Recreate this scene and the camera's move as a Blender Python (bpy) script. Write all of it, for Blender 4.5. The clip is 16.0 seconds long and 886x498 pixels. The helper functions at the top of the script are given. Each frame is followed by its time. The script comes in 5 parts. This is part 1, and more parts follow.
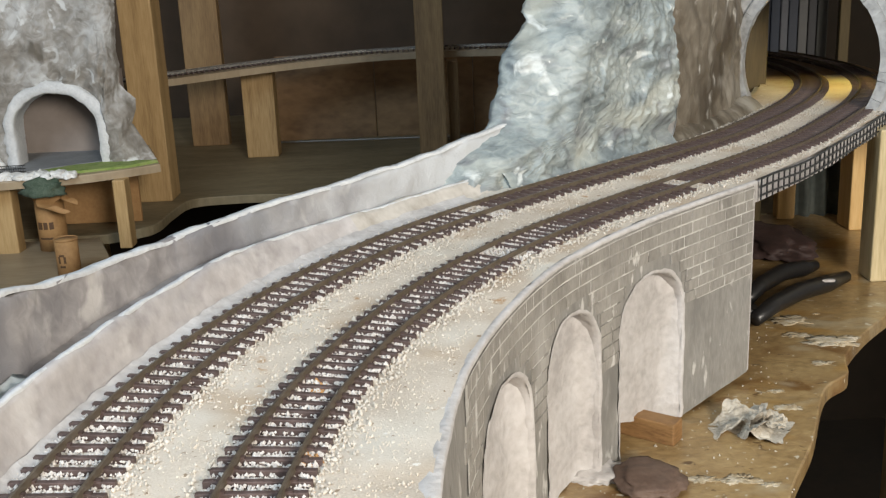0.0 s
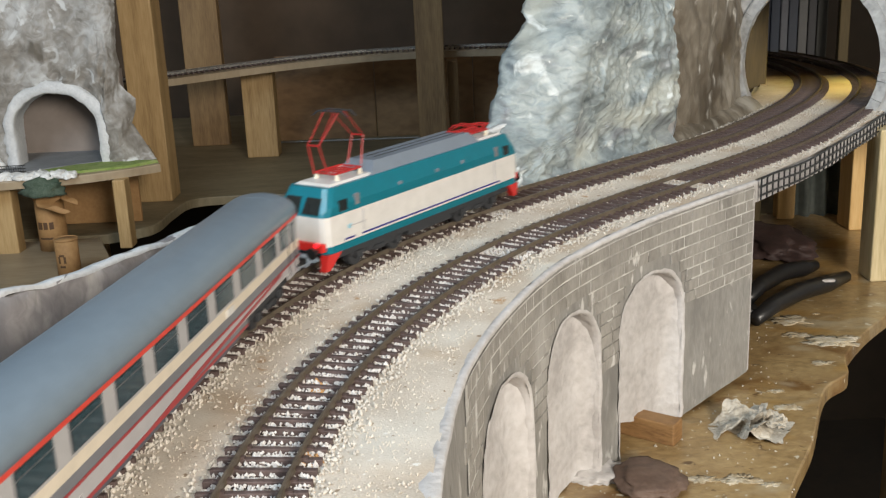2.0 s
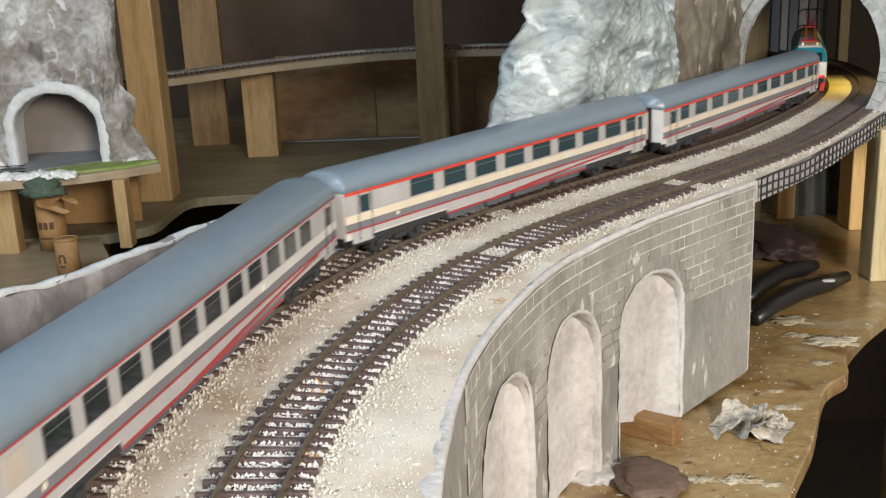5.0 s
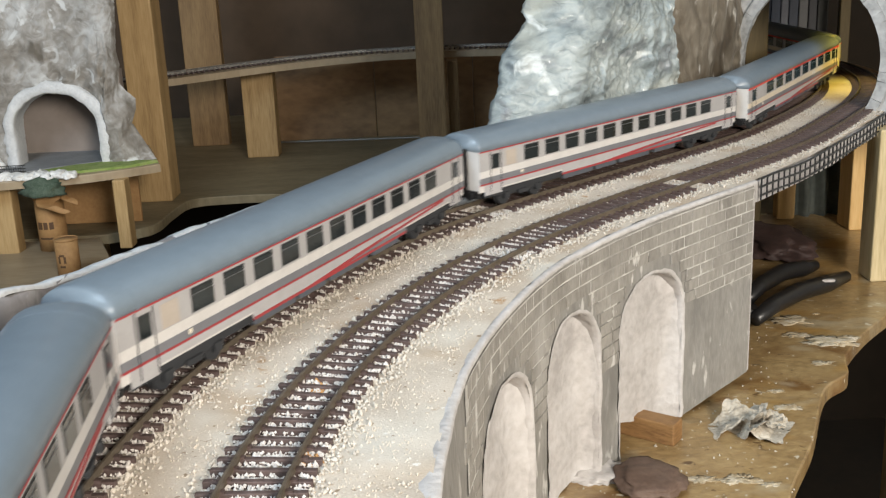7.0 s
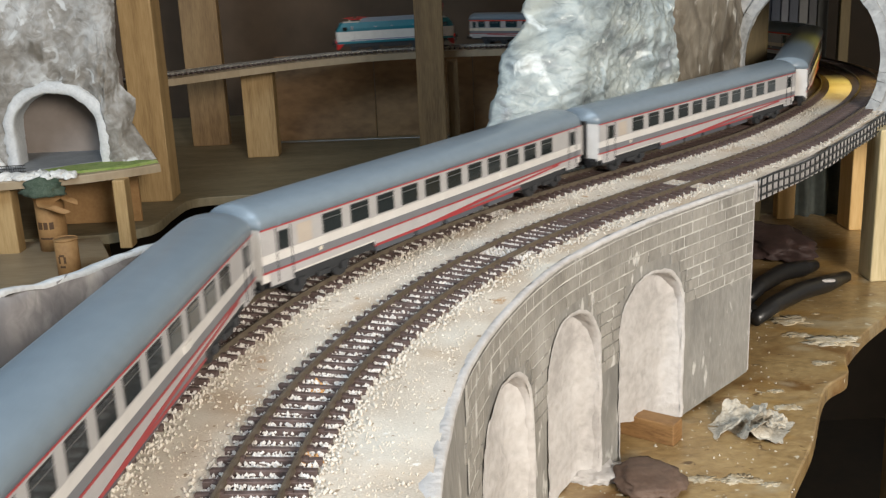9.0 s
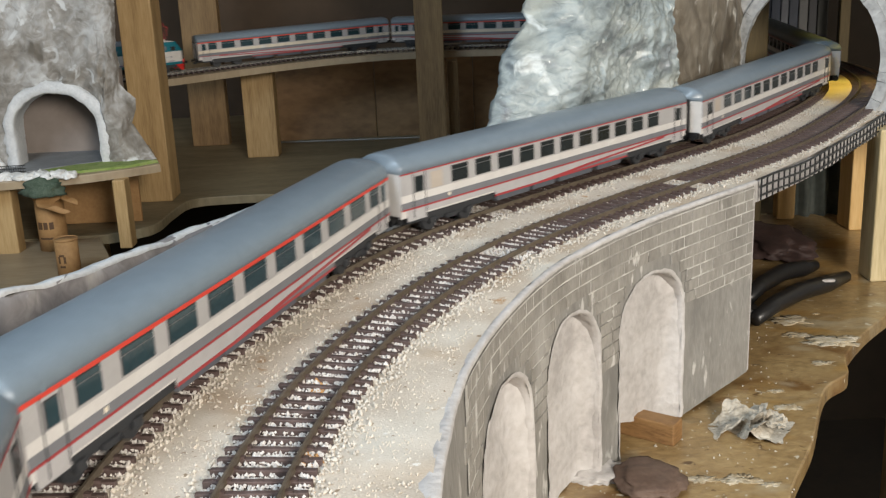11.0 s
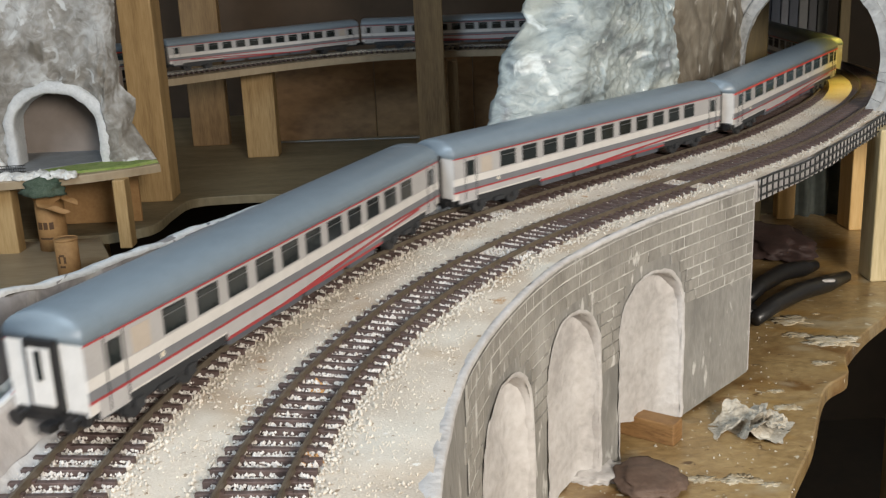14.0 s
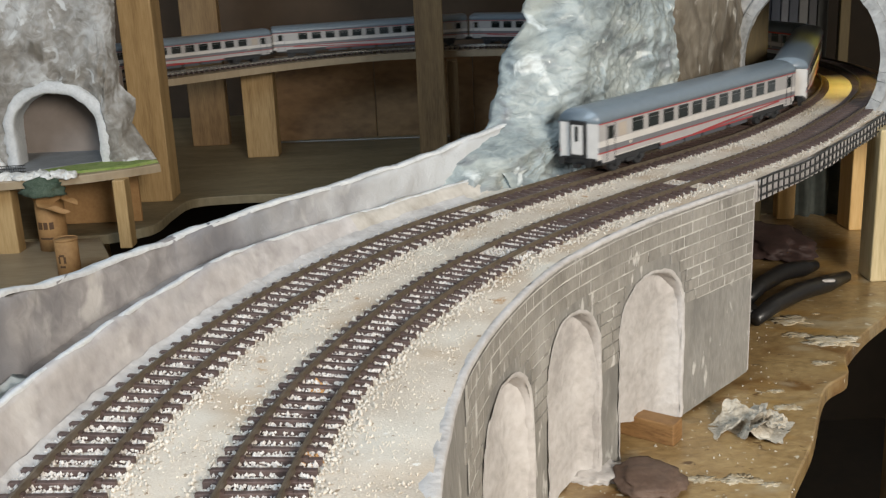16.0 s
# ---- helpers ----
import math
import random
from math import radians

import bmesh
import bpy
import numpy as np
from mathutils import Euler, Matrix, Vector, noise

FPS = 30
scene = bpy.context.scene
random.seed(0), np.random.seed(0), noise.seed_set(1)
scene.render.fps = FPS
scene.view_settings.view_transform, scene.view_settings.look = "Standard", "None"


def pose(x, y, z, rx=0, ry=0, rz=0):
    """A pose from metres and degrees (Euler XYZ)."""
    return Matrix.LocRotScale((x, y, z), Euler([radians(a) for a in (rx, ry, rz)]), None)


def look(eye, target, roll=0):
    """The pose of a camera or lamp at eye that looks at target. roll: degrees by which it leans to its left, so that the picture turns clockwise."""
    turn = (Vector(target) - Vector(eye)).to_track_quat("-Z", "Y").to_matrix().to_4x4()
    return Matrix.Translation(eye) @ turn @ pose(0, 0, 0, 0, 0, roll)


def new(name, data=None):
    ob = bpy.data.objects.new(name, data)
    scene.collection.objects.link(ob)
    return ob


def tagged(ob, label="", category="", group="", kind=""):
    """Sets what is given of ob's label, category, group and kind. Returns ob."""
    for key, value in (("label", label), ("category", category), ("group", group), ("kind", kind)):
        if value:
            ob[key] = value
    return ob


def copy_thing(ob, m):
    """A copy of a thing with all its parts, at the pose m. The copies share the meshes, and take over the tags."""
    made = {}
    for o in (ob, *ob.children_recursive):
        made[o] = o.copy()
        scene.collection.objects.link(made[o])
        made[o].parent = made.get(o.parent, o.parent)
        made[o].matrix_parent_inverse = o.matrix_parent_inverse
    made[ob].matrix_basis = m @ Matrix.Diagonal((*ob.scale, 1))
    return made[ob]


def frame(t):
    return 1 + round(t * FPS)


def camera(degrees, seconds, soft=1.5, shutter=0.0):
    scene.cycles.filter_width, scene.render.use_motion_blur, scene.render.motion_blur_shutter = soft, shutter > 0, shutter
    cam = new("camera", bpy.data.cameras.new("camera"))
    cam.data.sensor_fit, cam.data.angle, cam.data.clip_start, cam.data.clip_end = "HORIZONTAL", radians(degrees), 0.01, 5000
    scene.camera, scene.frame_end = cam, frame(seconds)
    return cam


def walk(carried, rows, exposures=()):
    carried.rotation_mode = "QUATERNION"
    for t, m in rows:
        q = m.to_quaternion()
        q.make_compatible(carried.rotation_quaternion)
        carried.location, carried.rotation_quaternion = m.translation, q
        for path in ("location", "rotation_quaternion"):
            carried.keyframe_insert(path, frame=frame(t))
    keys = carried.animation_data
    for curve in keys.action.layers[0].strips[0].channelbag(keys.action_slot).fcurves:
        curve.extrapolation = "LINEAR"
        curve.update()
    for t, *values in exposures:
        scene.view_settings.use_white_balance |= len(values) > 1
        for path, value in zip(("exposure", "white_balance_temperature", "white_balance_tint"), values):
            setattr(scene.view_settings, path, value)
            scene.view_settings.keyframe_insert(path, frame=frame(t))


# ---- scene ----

# ---------- camera: stands still on the layout's edge ----------
cam = camera(45.98, 16.0, soft=1.3, shutter=0.5)
EYE = pose(0, 0, 0.1337, 74.04, 0, 0) @ pose(0, 0, 0, 0, 0, -2.48)
walk(cam, [(0.0, EYE), (16.0, EYE)], exposures=[(0.0, -0.02), (2.0, -0.04), (3.0, 0.10), (9.2, 0.10), (11.3, -0.06), (16.0, -0.10)])

# ---------- light ----------
world = bpy.data.worlds.new("world")
scene.world = world
world.use_nodes = True
world.node_tree.nodes["Background"].inputs[0].default_value = (1.0, 0.93, 0.84, 1)
world.node_tree.nodes["Background"].inputs[1].default_value = 0.03


def lamp(name, kind, place, aim, watts, colour, size=0.1):
    data = bpy.data.lights.new(name, kind)
    data.energy, data.color = watts, colour
    if kind == "AREA":
        data.shape, data.size = "DISK", size
    else:
        data.shadow_soft_size = size
    ob = new(name, data)
    ob.matrix_world = look(place, aim)
    return ob


lamp("workshop_lamp", "AREA", (0.55, -0.85, 0.47), (0.25, 0.75, 0.0), 30.5, (1.0, 0.925, 0.82), 0.42)
lamp("ceiling_lamp", "AREA", (-0.48, -0.20, 0.80), (-0.13, 0.42, 0), 11.0, (0.70, 0.86, 1.0), 0.5)
spot = lamp("tunnel_lamp", "SPOT", (0.432, 0.920, 0.092), (0.366, 0.930, 0), 0.8, (1.0, 0.72, 0.10), 0.012)
spot.data.spot_size, spot.data.spot_blend = radians(82), 1.0

# ---------- materials ----------


def material(name, colours, rough=0.6, scale=60.0, bump=0.0, fine=6.0, metal=0.0, stretch=(1, 1, 1), spots=None, glow=0.0, island=0.0, coat=0.0, swirl=0.0, turn=(0, 0, 0), fade=None):
    """A surface of two or three tones mixed by coarse and fine noise, with relief; spots: (colour, scale, from, to)."""
    m = bpy.data.materials.new(name)
    m.use_nodes = True
    t, L = m.node_tree.nodes, m.node_tree.links
    b = t["Principled BSDF"]
    tc, mp = t.new("ShaderNodeTexCoord"), t.new("ShaderNodeMapping")
    mp.inputs["Scale"].default_value, mp.inputs["Rotation"].default_value = stretch, [radians(v) for v in turn]
    L.new(tc.outputs["Object"], mp.inputs[0])
    n1, n2 = t.new("ShaderNodeTexNoise"), t.new("ShaderNodeTexNoise")
    n1.inputs["Scale"].default_value, n1.inputs["Detail"].default_value = scale, 6
    n2.inputs["Scale"].default_value, n2.inputs["Detail"].default_value = scale * fine, 5
    n1.inputs["Distortion"].default_value = n2.inputs["Distortion"].default_value = swirl
    for n in (n1, n2):
        L.new(mp.outputs[0], n.inputs["Vector"])
    add = t.new("ShaderNodeMath")
    add.operation = "MULTIPLY_ADD"
    add.inputs[1].default_value = 0.45
    half = t.new("ShaderNodeMath")
    half.operation = "MULTIPLY"
    half.inputs[1].default_value = 0.6
    L.new(n1.outputs["Fac"], half.inputs[0])
    L.new(n2.outputs["Fac"], add.inputs[0])
    L.new(half.outputs[0], add.inputs[2])
    ramp = t.new("ShaderNodeValToRGB")
    e = ramp.color_ramp.elements
    for i, c in enumerate(colours):
        at = 0.36 + 0.32 * i / max(1, len(colours) - 1)
        el = e[i] if i < 2 else e.new(at)
        el.position, el.color = at, (*c, 1)
    L.new(add.outputs[0], ramp.inputs[0])
    out = ramp.outputs[0]
    if spots:
        for colour, sc, lo, hi in spots:
            n3, r3, mx = t.new("ShaderNodeTexNoise"), t.new("ShaderNodeMapRange"), t.new("ShaderNodeMix")
            n3.inputs["Scale"].default_value, n3.inputs["Detail"].default_value = sc, 4
            L.new(mp.outputs[0], n3.inputs["Vector"])
            n3.inputs["Distortion"].default_value = swirl
            r3.inputs[1].default_value, r3.inputs[2].default_value = lo, hi
            L.new(n3.outputs["Fac"], r3.inputs[0])
            mx.data_type = "RGBA"
            L.new(r3.outputs[0], mx.inputs[0])
            L.new(out, mx.inputs[6])
            mx.inputs[7].default_value = (*colour, 1)
            out = mx.outputs[2]
    if fade:
        # a second coat of paint that takes over from one stretch of the wall to the next
        sx, ad, mr, mx = t.new("ShaderNodeSeparateXYZ"), t.new("ShaderNodeMath"), t.new("ShaderNodeMapRange"), t.new("ShaderNodeMix")
        ad.operation, mx.data_type = "MULTIPLY_ADD", "RGBA"
        ad.inputs[1].default_value = 0.16
        L.new(tc.outputs["Object"], sx.inputs[0])
        L.new(n1.outputs["Fac"], ad.inputs[0])
        L.new(sx.outputs["Y"], ad.inputs[2])
        mr.inputs[1].default_value, mr.inputs[2].default_value = fade[1] + 0.08, fade[2] + 0.08
        L.new(ad.outputs[0], mr.inputs[0])
        L.new(mr.outputs[0], mx.inputs[0])
        L.new(out, mx.inputs[6])
        mx.inputs[7].default_value = (*fade[0], 1)
        out = mx.outputs[2]
    if island:
        g, mr, hv = t.new("ShaderNodeNewGeometry"), t.new("ShaderNodeMapRange"), t.new("ShaderNodeHueSaturation")
        oi, av = t.new("ShaderNodeObjectInfo"), t.new("ShaderNodeMath")
        av.operation = "PINGPONG"
        av.inputs[1].default_value = 1.0
        sm = t.new("ShaderNodeMath")
        L.new(g.outputs["Random Per Island"], sm.inputs[0])
        L.new(oi.outputs["Random"], sm.inputs[1])
        L.new(sm.outputs[0], av.inputs[0])
        mr.inputs[3].default_value, mr.inputs[4].default_value = 1 - island, 1 + island
        L.new(av.outputs[0], mr.inputs[0])
        L.new(mr.outputs[0], hv.inputs["Value"])
        L.new(out, hv.inputs["Color"])
        out = hv.outputs[0]
    L.new(out, b.inputs["Base Color"])
    b.inputs["Roughness"].default_value, b.inputs["Metallic"].default_value = rough, metal
    b.inputs["Coat Weight"].default_value = coat
    if bump:
        bp = t.new("ShaderNodeBump")
        bp.inputs["Strength"].default_value, bp.inputs["Distance"].default_value = bump, 0.002
        L.new(add.outputs[0], bp.inputs["Height"])
        L.new(bp.outputs[0], b.inputs["Normal"])
    if glow:
        b.inputs["Emission Color"].default_value, b.inputs["Emission Strength"].default_value = (*colours[0], 1), glow
    return m


def plain(name, c, rough=0.45, metal=0.0, glow=0.0, coat=0.0):
    d = tuple(v * 0.86 for v in c)
    return material(name, (d, c), rough, 160, 0.02, 9, metal, glow=glow, coat=coat)


PLASTER = material("white_plaster", ((0.37, 0.352, 0.343), (0.47, 0.452, 0.443), (0.545, 0.53, 0.525)), 0.75, 30, 0.8, 8)
WHITE_EDGE = material("bright_white_plaster", ((0.46, 0.47, 0.48), (0.56, 0.57, 0.58), (0.64, 0.65, 0.655)), 0.7, 60, 0.6, 7)
PLASTER_GREY = material("mottled_grey_plaster", ((0.18, 0.17, 0.175), (0.265, 0.25, 0.25), (0.37, 0.35, 0.345)), 0.8, 22, 0.6, 7, spots=[((0.155, 0.155, 0.17), 13, 0.50, 0.68), ((0.46, 0.44, 0.425), 34, 0.60, 0.70)], swirl=0.8, fade=((0.47, 0.485, 0.50), 0.46, 0.60))
PLASTER_BEIGE = material("beige_plaster", ((0.36, 0.33, 0.29), (0.46, 0.43, 0.39), (0.54, 0.51, 0.47)), 0.75, 30, 0.5, 7)
PLASTER_WALL = material("greyish_plaster_wash", ((0.295, 0.275, 0.275), (0.405, 0.382, 0.378), (0.49, 0.465, 0.458)), 0.8, 26, 0.5, 7, spots=[((0.22, 0.215, 0.23), 15, 0.52, 0.72), ((0.55, 0.53, 0.52), 45, 0.62, 0.72)])
BRICK = material("grey_painted_brick", ((0.195, 0.185, 0.168), (0.30, 0.287, 0.263)), 0.75, 60, 0.6, 8, island=0.12, stretch=(1, 1, 0.4), spots=[((0.50, 0.49, 0.47), 150, 0.63, 0.69), ((0.36, 0.35, 0.33), 24, 0.56, 0.72)])
GREY_PAINT = material("grey_painted_plaster", ((0.20, 0.193, 0.180), (0.305, 0.296, 0.277)), 0.75, 45, 0.6, 8, stretch=(1, 1, 0.4), spots=[((0.50, 0.49, 0.47), 150, 0.615, 0.68), ((0.17, 0.165, 0.155), 22, 0.54, 0.70)])
MORTAR = material("pale_mortar", ((0.34, 0.33, 0.31), (0.46, 0.45, 0.425), (0.58, 0.57, 0.54)), 0.85, 50, 0.4, spots=[((0.28, 0.27, 0.25), 32, 0.54, 0.68)])
ROCK = material("grey_blue_plaster_rock", ((0.11, 0.135, 0.15), (0.245, 0.285, 0.292), (0.37, 0.41, 0.407)), 0.5, 20, 1.3, 6, stretch=(1, 1, 1.5), turn=(0, -32, 0), spots=[((0.40, 0.415, 0.375), 11, 0.50, 0.70), ((0.17, 0.185, 0.20), 30, 0.55, 0.70), ((0.58, 0.62, 0.62), 40, 0.61, 0.70)], coat=0.06, swirl=0.9)
ROCK_DARK = material("brown_washed_plaster_rock", ((0.085, 0.070, 0.050), (0.165, 0.142, 0.110), (0.27, 0.245, 0.205)), 0.5, 26, 0.8, 5, stretch=(1, 1, 0.45), spots=[((0.075, 0.060, 0.042), 16, 0.54, 0.68), ((0.46, 0.45, 0.42), 60, 0.62, 0.71), ((0.33, 0.31, 0.27), 22, 0.56, 0.70)], swirl=0.9)
ROCK_GREY = material("grey_weathered_plaster", ((0.14, 0.125, 0.105), (0.27, 0.255, 0.235), (0.44, 0.44, 0.435)), 0.7, 15, 1.0, 6, spots=[((0.13, 0.105, 0.075), 11, 0.53, 0.68), ((0.12, 0.105, 0.085), 26, 0.54, 0.70), ((0.52, 0.53, 0.53), 40, 0.62, 0.70)], swirl=1.4)
PORTAL = material("pale_grey_portal_stone", ((0.21, 0.22, 0.225), (0.34, 0.352, 0.362), (0.44, 0.452, 0.462)), 0.7, 40, 0.6, spots=[((0.17, 0.165, 0.15), 30, 0.56, 0.72)])
SAND = material("sandy_ballast_bed", ((0.45, 0.38, 0.305), (0.565, 0.495, 0.415), (0.63, 0.565, 0.485)), 0.9, 34, 0.22, 40, spots=[((0.60, 0.565, 0.50), 13, 0.50, 0.66), ((0.44, 0.335, 0.235), 18, 0.51, 0.68), ((0.27, 0.20, 0.135), 300, 0.66, 0.70), ((0.72, 0.69, 0.64), 240, 0.66, 0.70), ((0.40, 0.25, 0.13), 70, 0.68, 0.74)])
SAND_GRAIN = material("sandy_grit", ((0.46, 0.40, 0.33), (0.60, 0.54, 0.46)), 0.9, 200, 0.2, island=0.14)
BEIGE_GRAVEL = material("beige_ballast_grains", ((0.40, 0.36, 0.31), (0.54, 0.50, 0.445)), 0.9, 200, 0.2, island=0.25)
GRAVEL = material("pale_ballast_grains", ((0.40, 0.37, 0.345), (0.54, 0.51, 0.485)), 0.85, 200, 0.2, island=0.28)
SLEEPER = material("dark_brown_plastic_sleeper", ((0.055, 0.036, 0.032), (0.105, 0.074, 0.068)), 0.5, 180, 0.2, island=0.2)
RAIL = material("rusty_brown_rail", ((0.088, 0.070, 0.050), (0.155, 0.125, 0.092)), 0.42, 120, 0.1, metal=0.25)
BRIGHT_RAIL = material("bright_steel_rail", ((0.45, 0.44, 0.42), (0.6, 0.6, 0.58)), 0.25, 90, metal=0.9)
WOOD = material("pale_pine_wood", ((0.26, 0.165, 0.068), (0.36, 0.238, 0.105), (0.43, 0.295, 0.14)), 0.6, 22, 0.15, 8, stretch=(4, 4, 0.35), spots=[((0.25, 0.14, 0.06), 10, 0.66, 0.76)])
BOARD = material("stained_plywood_board", ((0.19, 0.12, 0.050), (0.31, 0.208, 0.092), (0.42, 0.302, 0.145)), 0.36, 26, 0.4, 7, stretch=(1, 1.4, 1), swirl=0.5, spots=[((0.17, 0.09, 0.03), 26, 0.54, 0.70), ((0.34, 0.185, 0.04), 14, 0.56, 0.72), ((0.11, 0.06, 0.025), 95, 0.66, 0.72), ((0.44, 0.385, 0.27), 18, 0.60, 0.78), ((0.52, 0.47, 0.37), 130, 0.67, 0.71)], coat=0.2)
BOARD_BACK = material("plain_plywood_board", ((0.25, 0.19, 0.12), (0.34, 0.27, 0.18)), 0.5, 8, 0.1, 8, stretch=(1, 5, 1), coat=0.1)
PANEL = material("red_brown_plywood_panel", ((0.125, 0.067, 0.028), (0.20, 0.115, 0.05), (0.26, 0.155, 0.07)), 0.5, 9, 0.1, 7, stretch=(1, 1, 2), spots=[((0.09, 0.045, 0.02), 14, 0.62, 0.75)])
BLOCK = material("brown_grained_block", ((0.15, 0.075, 0.028), (0.24, 0.13, 0.05), (0.30, 0.17, 0.07)), 0.6, 30, 0.3, 7, stretch=(1, 1, 4))
DULL_BOARD = material("dull_olive_plywood", ((0.135, 0.108, 0.062), (0.19, 0.155, 0.092), (0.24, 0.20, 0.125)), 0.6, 10, 0.1, 8, stretch=(1, 4, 1))
BACKBOARD = material("lit_back_wall_tone", ((0.060, 0.040, 0.025), (0.092, 0.062, 0.040)), 0.8, 5, 0.1)
# Olive wood with the tunnel's shade put into its colour.
OLIVE = material("dimmed_olive_wood", ((0.06, 0.042, 0.014), (0.095, 0.068, 0.025)), 0.7, 22, 0.15, 8, stretch=(4, 4, 0.35))
DARK = material("shade_toned_wall", ((0.012, 0.008, 0.004), (0.020, 0.013, 0.007)), 1.0, 5, 0.1)
# Fresh orange pine, made paler to replace light missing under the deck.
FRESH_WOOD = material("brightened_orange_pine", ((0.48, 0.29, 0.10), (0.62, 0.40, 0.16), (0.68, 0.47, 0.21)), 0.55, 22, 0.15, 8, stretch=(4, 4, 0.35))
PALE_WOOD = material("pale_yellow_pine", ((0.40, 0.31, 0.16), (0.54, 0.44, 0.25), (0.62, 0.52, 0.32)), 0.55, 22, 0.15, 8, stretch=(4, 4, 0.35), spots=[((0.25, 0.20, 0.12), 16, 0.64, 0.74)])
# Brown pine, darkened in its colour because the back is dimmer.
DARKWOOD = material("dimmed_brown_pine", ((0.13, 0.078, 0.034), (0.20, 0.125, 0.055), (0.25, 0.165, 0.075)), 0.6, 22, 0.15, 8, stretch=(4, 4, 0.35))
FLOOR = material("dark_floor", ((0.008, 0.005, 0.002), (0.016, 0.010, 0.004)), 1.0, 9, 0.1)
CEIL = material("off_white_paint", ((0.60, 0.58, 0.55), (0.70, 0.68, 0.65)), 0.9, 4, 0.1)
BLACK = plain("black_plastic", (0.012, 0.012, 0.013), 0.35)
FENCE = plain("black_plastic_fence", (0.02, 0.021, 0.022), 0.4)
GRASS = material("green_flock_grass", ((0.10, 0.16, 0.035), (0.20, 0.27, 0.07), (0.24, 0.28, 0.11)), 0.95, 120, 0.6)
CARD = material("brown_cardboard", ((0.27, 0.145, 0.055), (0.38, 0.22, 0.09)), 0.75, 50, 0.1)
INK = plain("dark_print", (0.09, 0.045, 0.02), 0.7)
SNOW = material("white_foam_snow", ((0.55, 0.55, 0.54), (0.80, 0.80, 0.79)), 0.9, 90, 0.8)
MOSS = material("dark_green_foliage", ((0.03, 0.055, 0.035), (0.09, 0.12, 0.09)), 0.9, 120, 0.8)
CLOTH = material("dark_red_brown_cloth", ((0.022, 0.011, 0.010), (0.05, 0.026, 0.022)), 0.7, 40, 0.4)
TUNNEL_BACK = material("dull_brown_board", ((0.20, 0.165, 0.145), (0.27, 0.23, 0.205)), 0.8, 12, 0.05)
STONE = material("brown_grey_stone", ((0.085, 0.05, 0.035), (0.15, 0.10, 0.075)), 0.7, 50, 0.4)
PAPER = material("crumpled_plaster_bandage", ((0.28, 0.245, 0.19), (0.41, 0.37, 0.305), (0.52, 0.48, 0.41)), 0.8, 90, 0.6)
SPILL = material("dried_plaster_spill", ((0.30, 0.22, 0.12), (0.42, 0.35, 0.24), (0.54, 0.49, 0.40)), 0.8, 110, 0.3)
GREY_ROAD = material("grey_painted_road", ((0.16, 0.17, 0.18), (0.24, 0.25, 0.26)), 0.6, 40, 0.1)
# train paint
ROOF_GREY = plain("slate_grey_roof", (0.165, 0.208, 0.25), 0.34, coat=0.05)
COACH_GREY = plain("light_grey_coach_paint", (0.385, 0.375, 0.375), 0.4)
COACH_WHITE = plain("cream_white_coach_band", (0.60, 0.58, 0.56), 0.4)
COACH_CREAM = plain("cream_coach_band", (0.66, 0.58, 0.46), 0.4)
COACH_MID = plain("mid_grey_coach_band", (0.17, 0.175, 0.19), 0.4)
COACH_SKIRT = plain("pale_skirt_paint", (0.41, 0.40, 0.405), 0.4)
COACH_RED = plain("red_coach_line", (0.34, 0.040, 0.045), 0.4)
COACH_ORANGE = plain("bright_red_gutter_band", (0.58, 0.05, 0.03), 0.4)
UNDER = plain("dark_grey_underframe", (0.026, 0.028, 0.032), 0.6)
GLASS = plain("dark_window_glass", (0.012, 0.017, 0.018), 0.12, coat=0.3)
BLUEGLASS = plain("bluish_window_glass", (0.02, 0.045, 0.055), 0.12, coat=0.3)
FRAME = plain("black_window_rubber", (0.03, 0.03, 0.03), 0.5)
BEIGE = plain("beige_blank_panel", (0.43, 0.375, 0.32), 0.5)
TEAL = plain("teal_green_paint", (0.0, 0.14, 0.19), 0.35, coat=0.15)
LOCO_WHITE = plain("white_loco_paint", (0.63, 0.61, 0.58), 0.35, coat=0.1)
LOCO_BLUE = plain("dark_blue_line", (0.03, 0.03, 0.20), 0.4)
LOCO_ROOF = plain("blue_grey_roof_hatch", (0.17, 0.20, 0.24), 0.4)
RED = plain("bright_red_paint", (0.58, 0.022, 0.018), 0.4)
EQUIP = plain("blue_grey_equipment_paint", (0.085, 0.095, 0.115), 0.5)
PANTO = plain("dark_red_pantograph_paint", (0.40, 0.02, 0.018), 0.45)
TEAL_CLOTH = material("dark_teal_cloth", ((0.045, 0.055, 0.05), (0.09, 0.10, 0.09)), 0.9, 30, 0.3)
RUST = material("rusty_ochre_ballast", ((0.34, 0.17, 0.06), (0.50, 0.29, 0.12)), 0.9, 300, 0.3)
TAIL = plain("red_tail_light", (1.0, 0.02, 0.03), 0.3, glow=2.2)
INSULATOR = plain("cream_insulator", (0.75, 0.68, 0.55), 0.4)
STEEL = plain("dull_steel", (0.25, 0.25, 0.25), 0.4, 0.7)

# ---------- building helpers ----------


def part(name, bm, mat, parent=None, label="", smooth=False):
    me = bpy.data.meshes.new(name)
    bm.to_mesh(me)
    bm.free()
    if mat:
        me.materials.append(mat)
    if smooth:
        for f in me.polygons:
            f.use_smooth = True
    ob = new(name, me)
    if parent:
        ob.parent = parent
    if label:
        ob["label"] = label
    return ob


def thing(name, label, category, group="", kind=""):
    return tagged(new(name), label, category, group, kind)


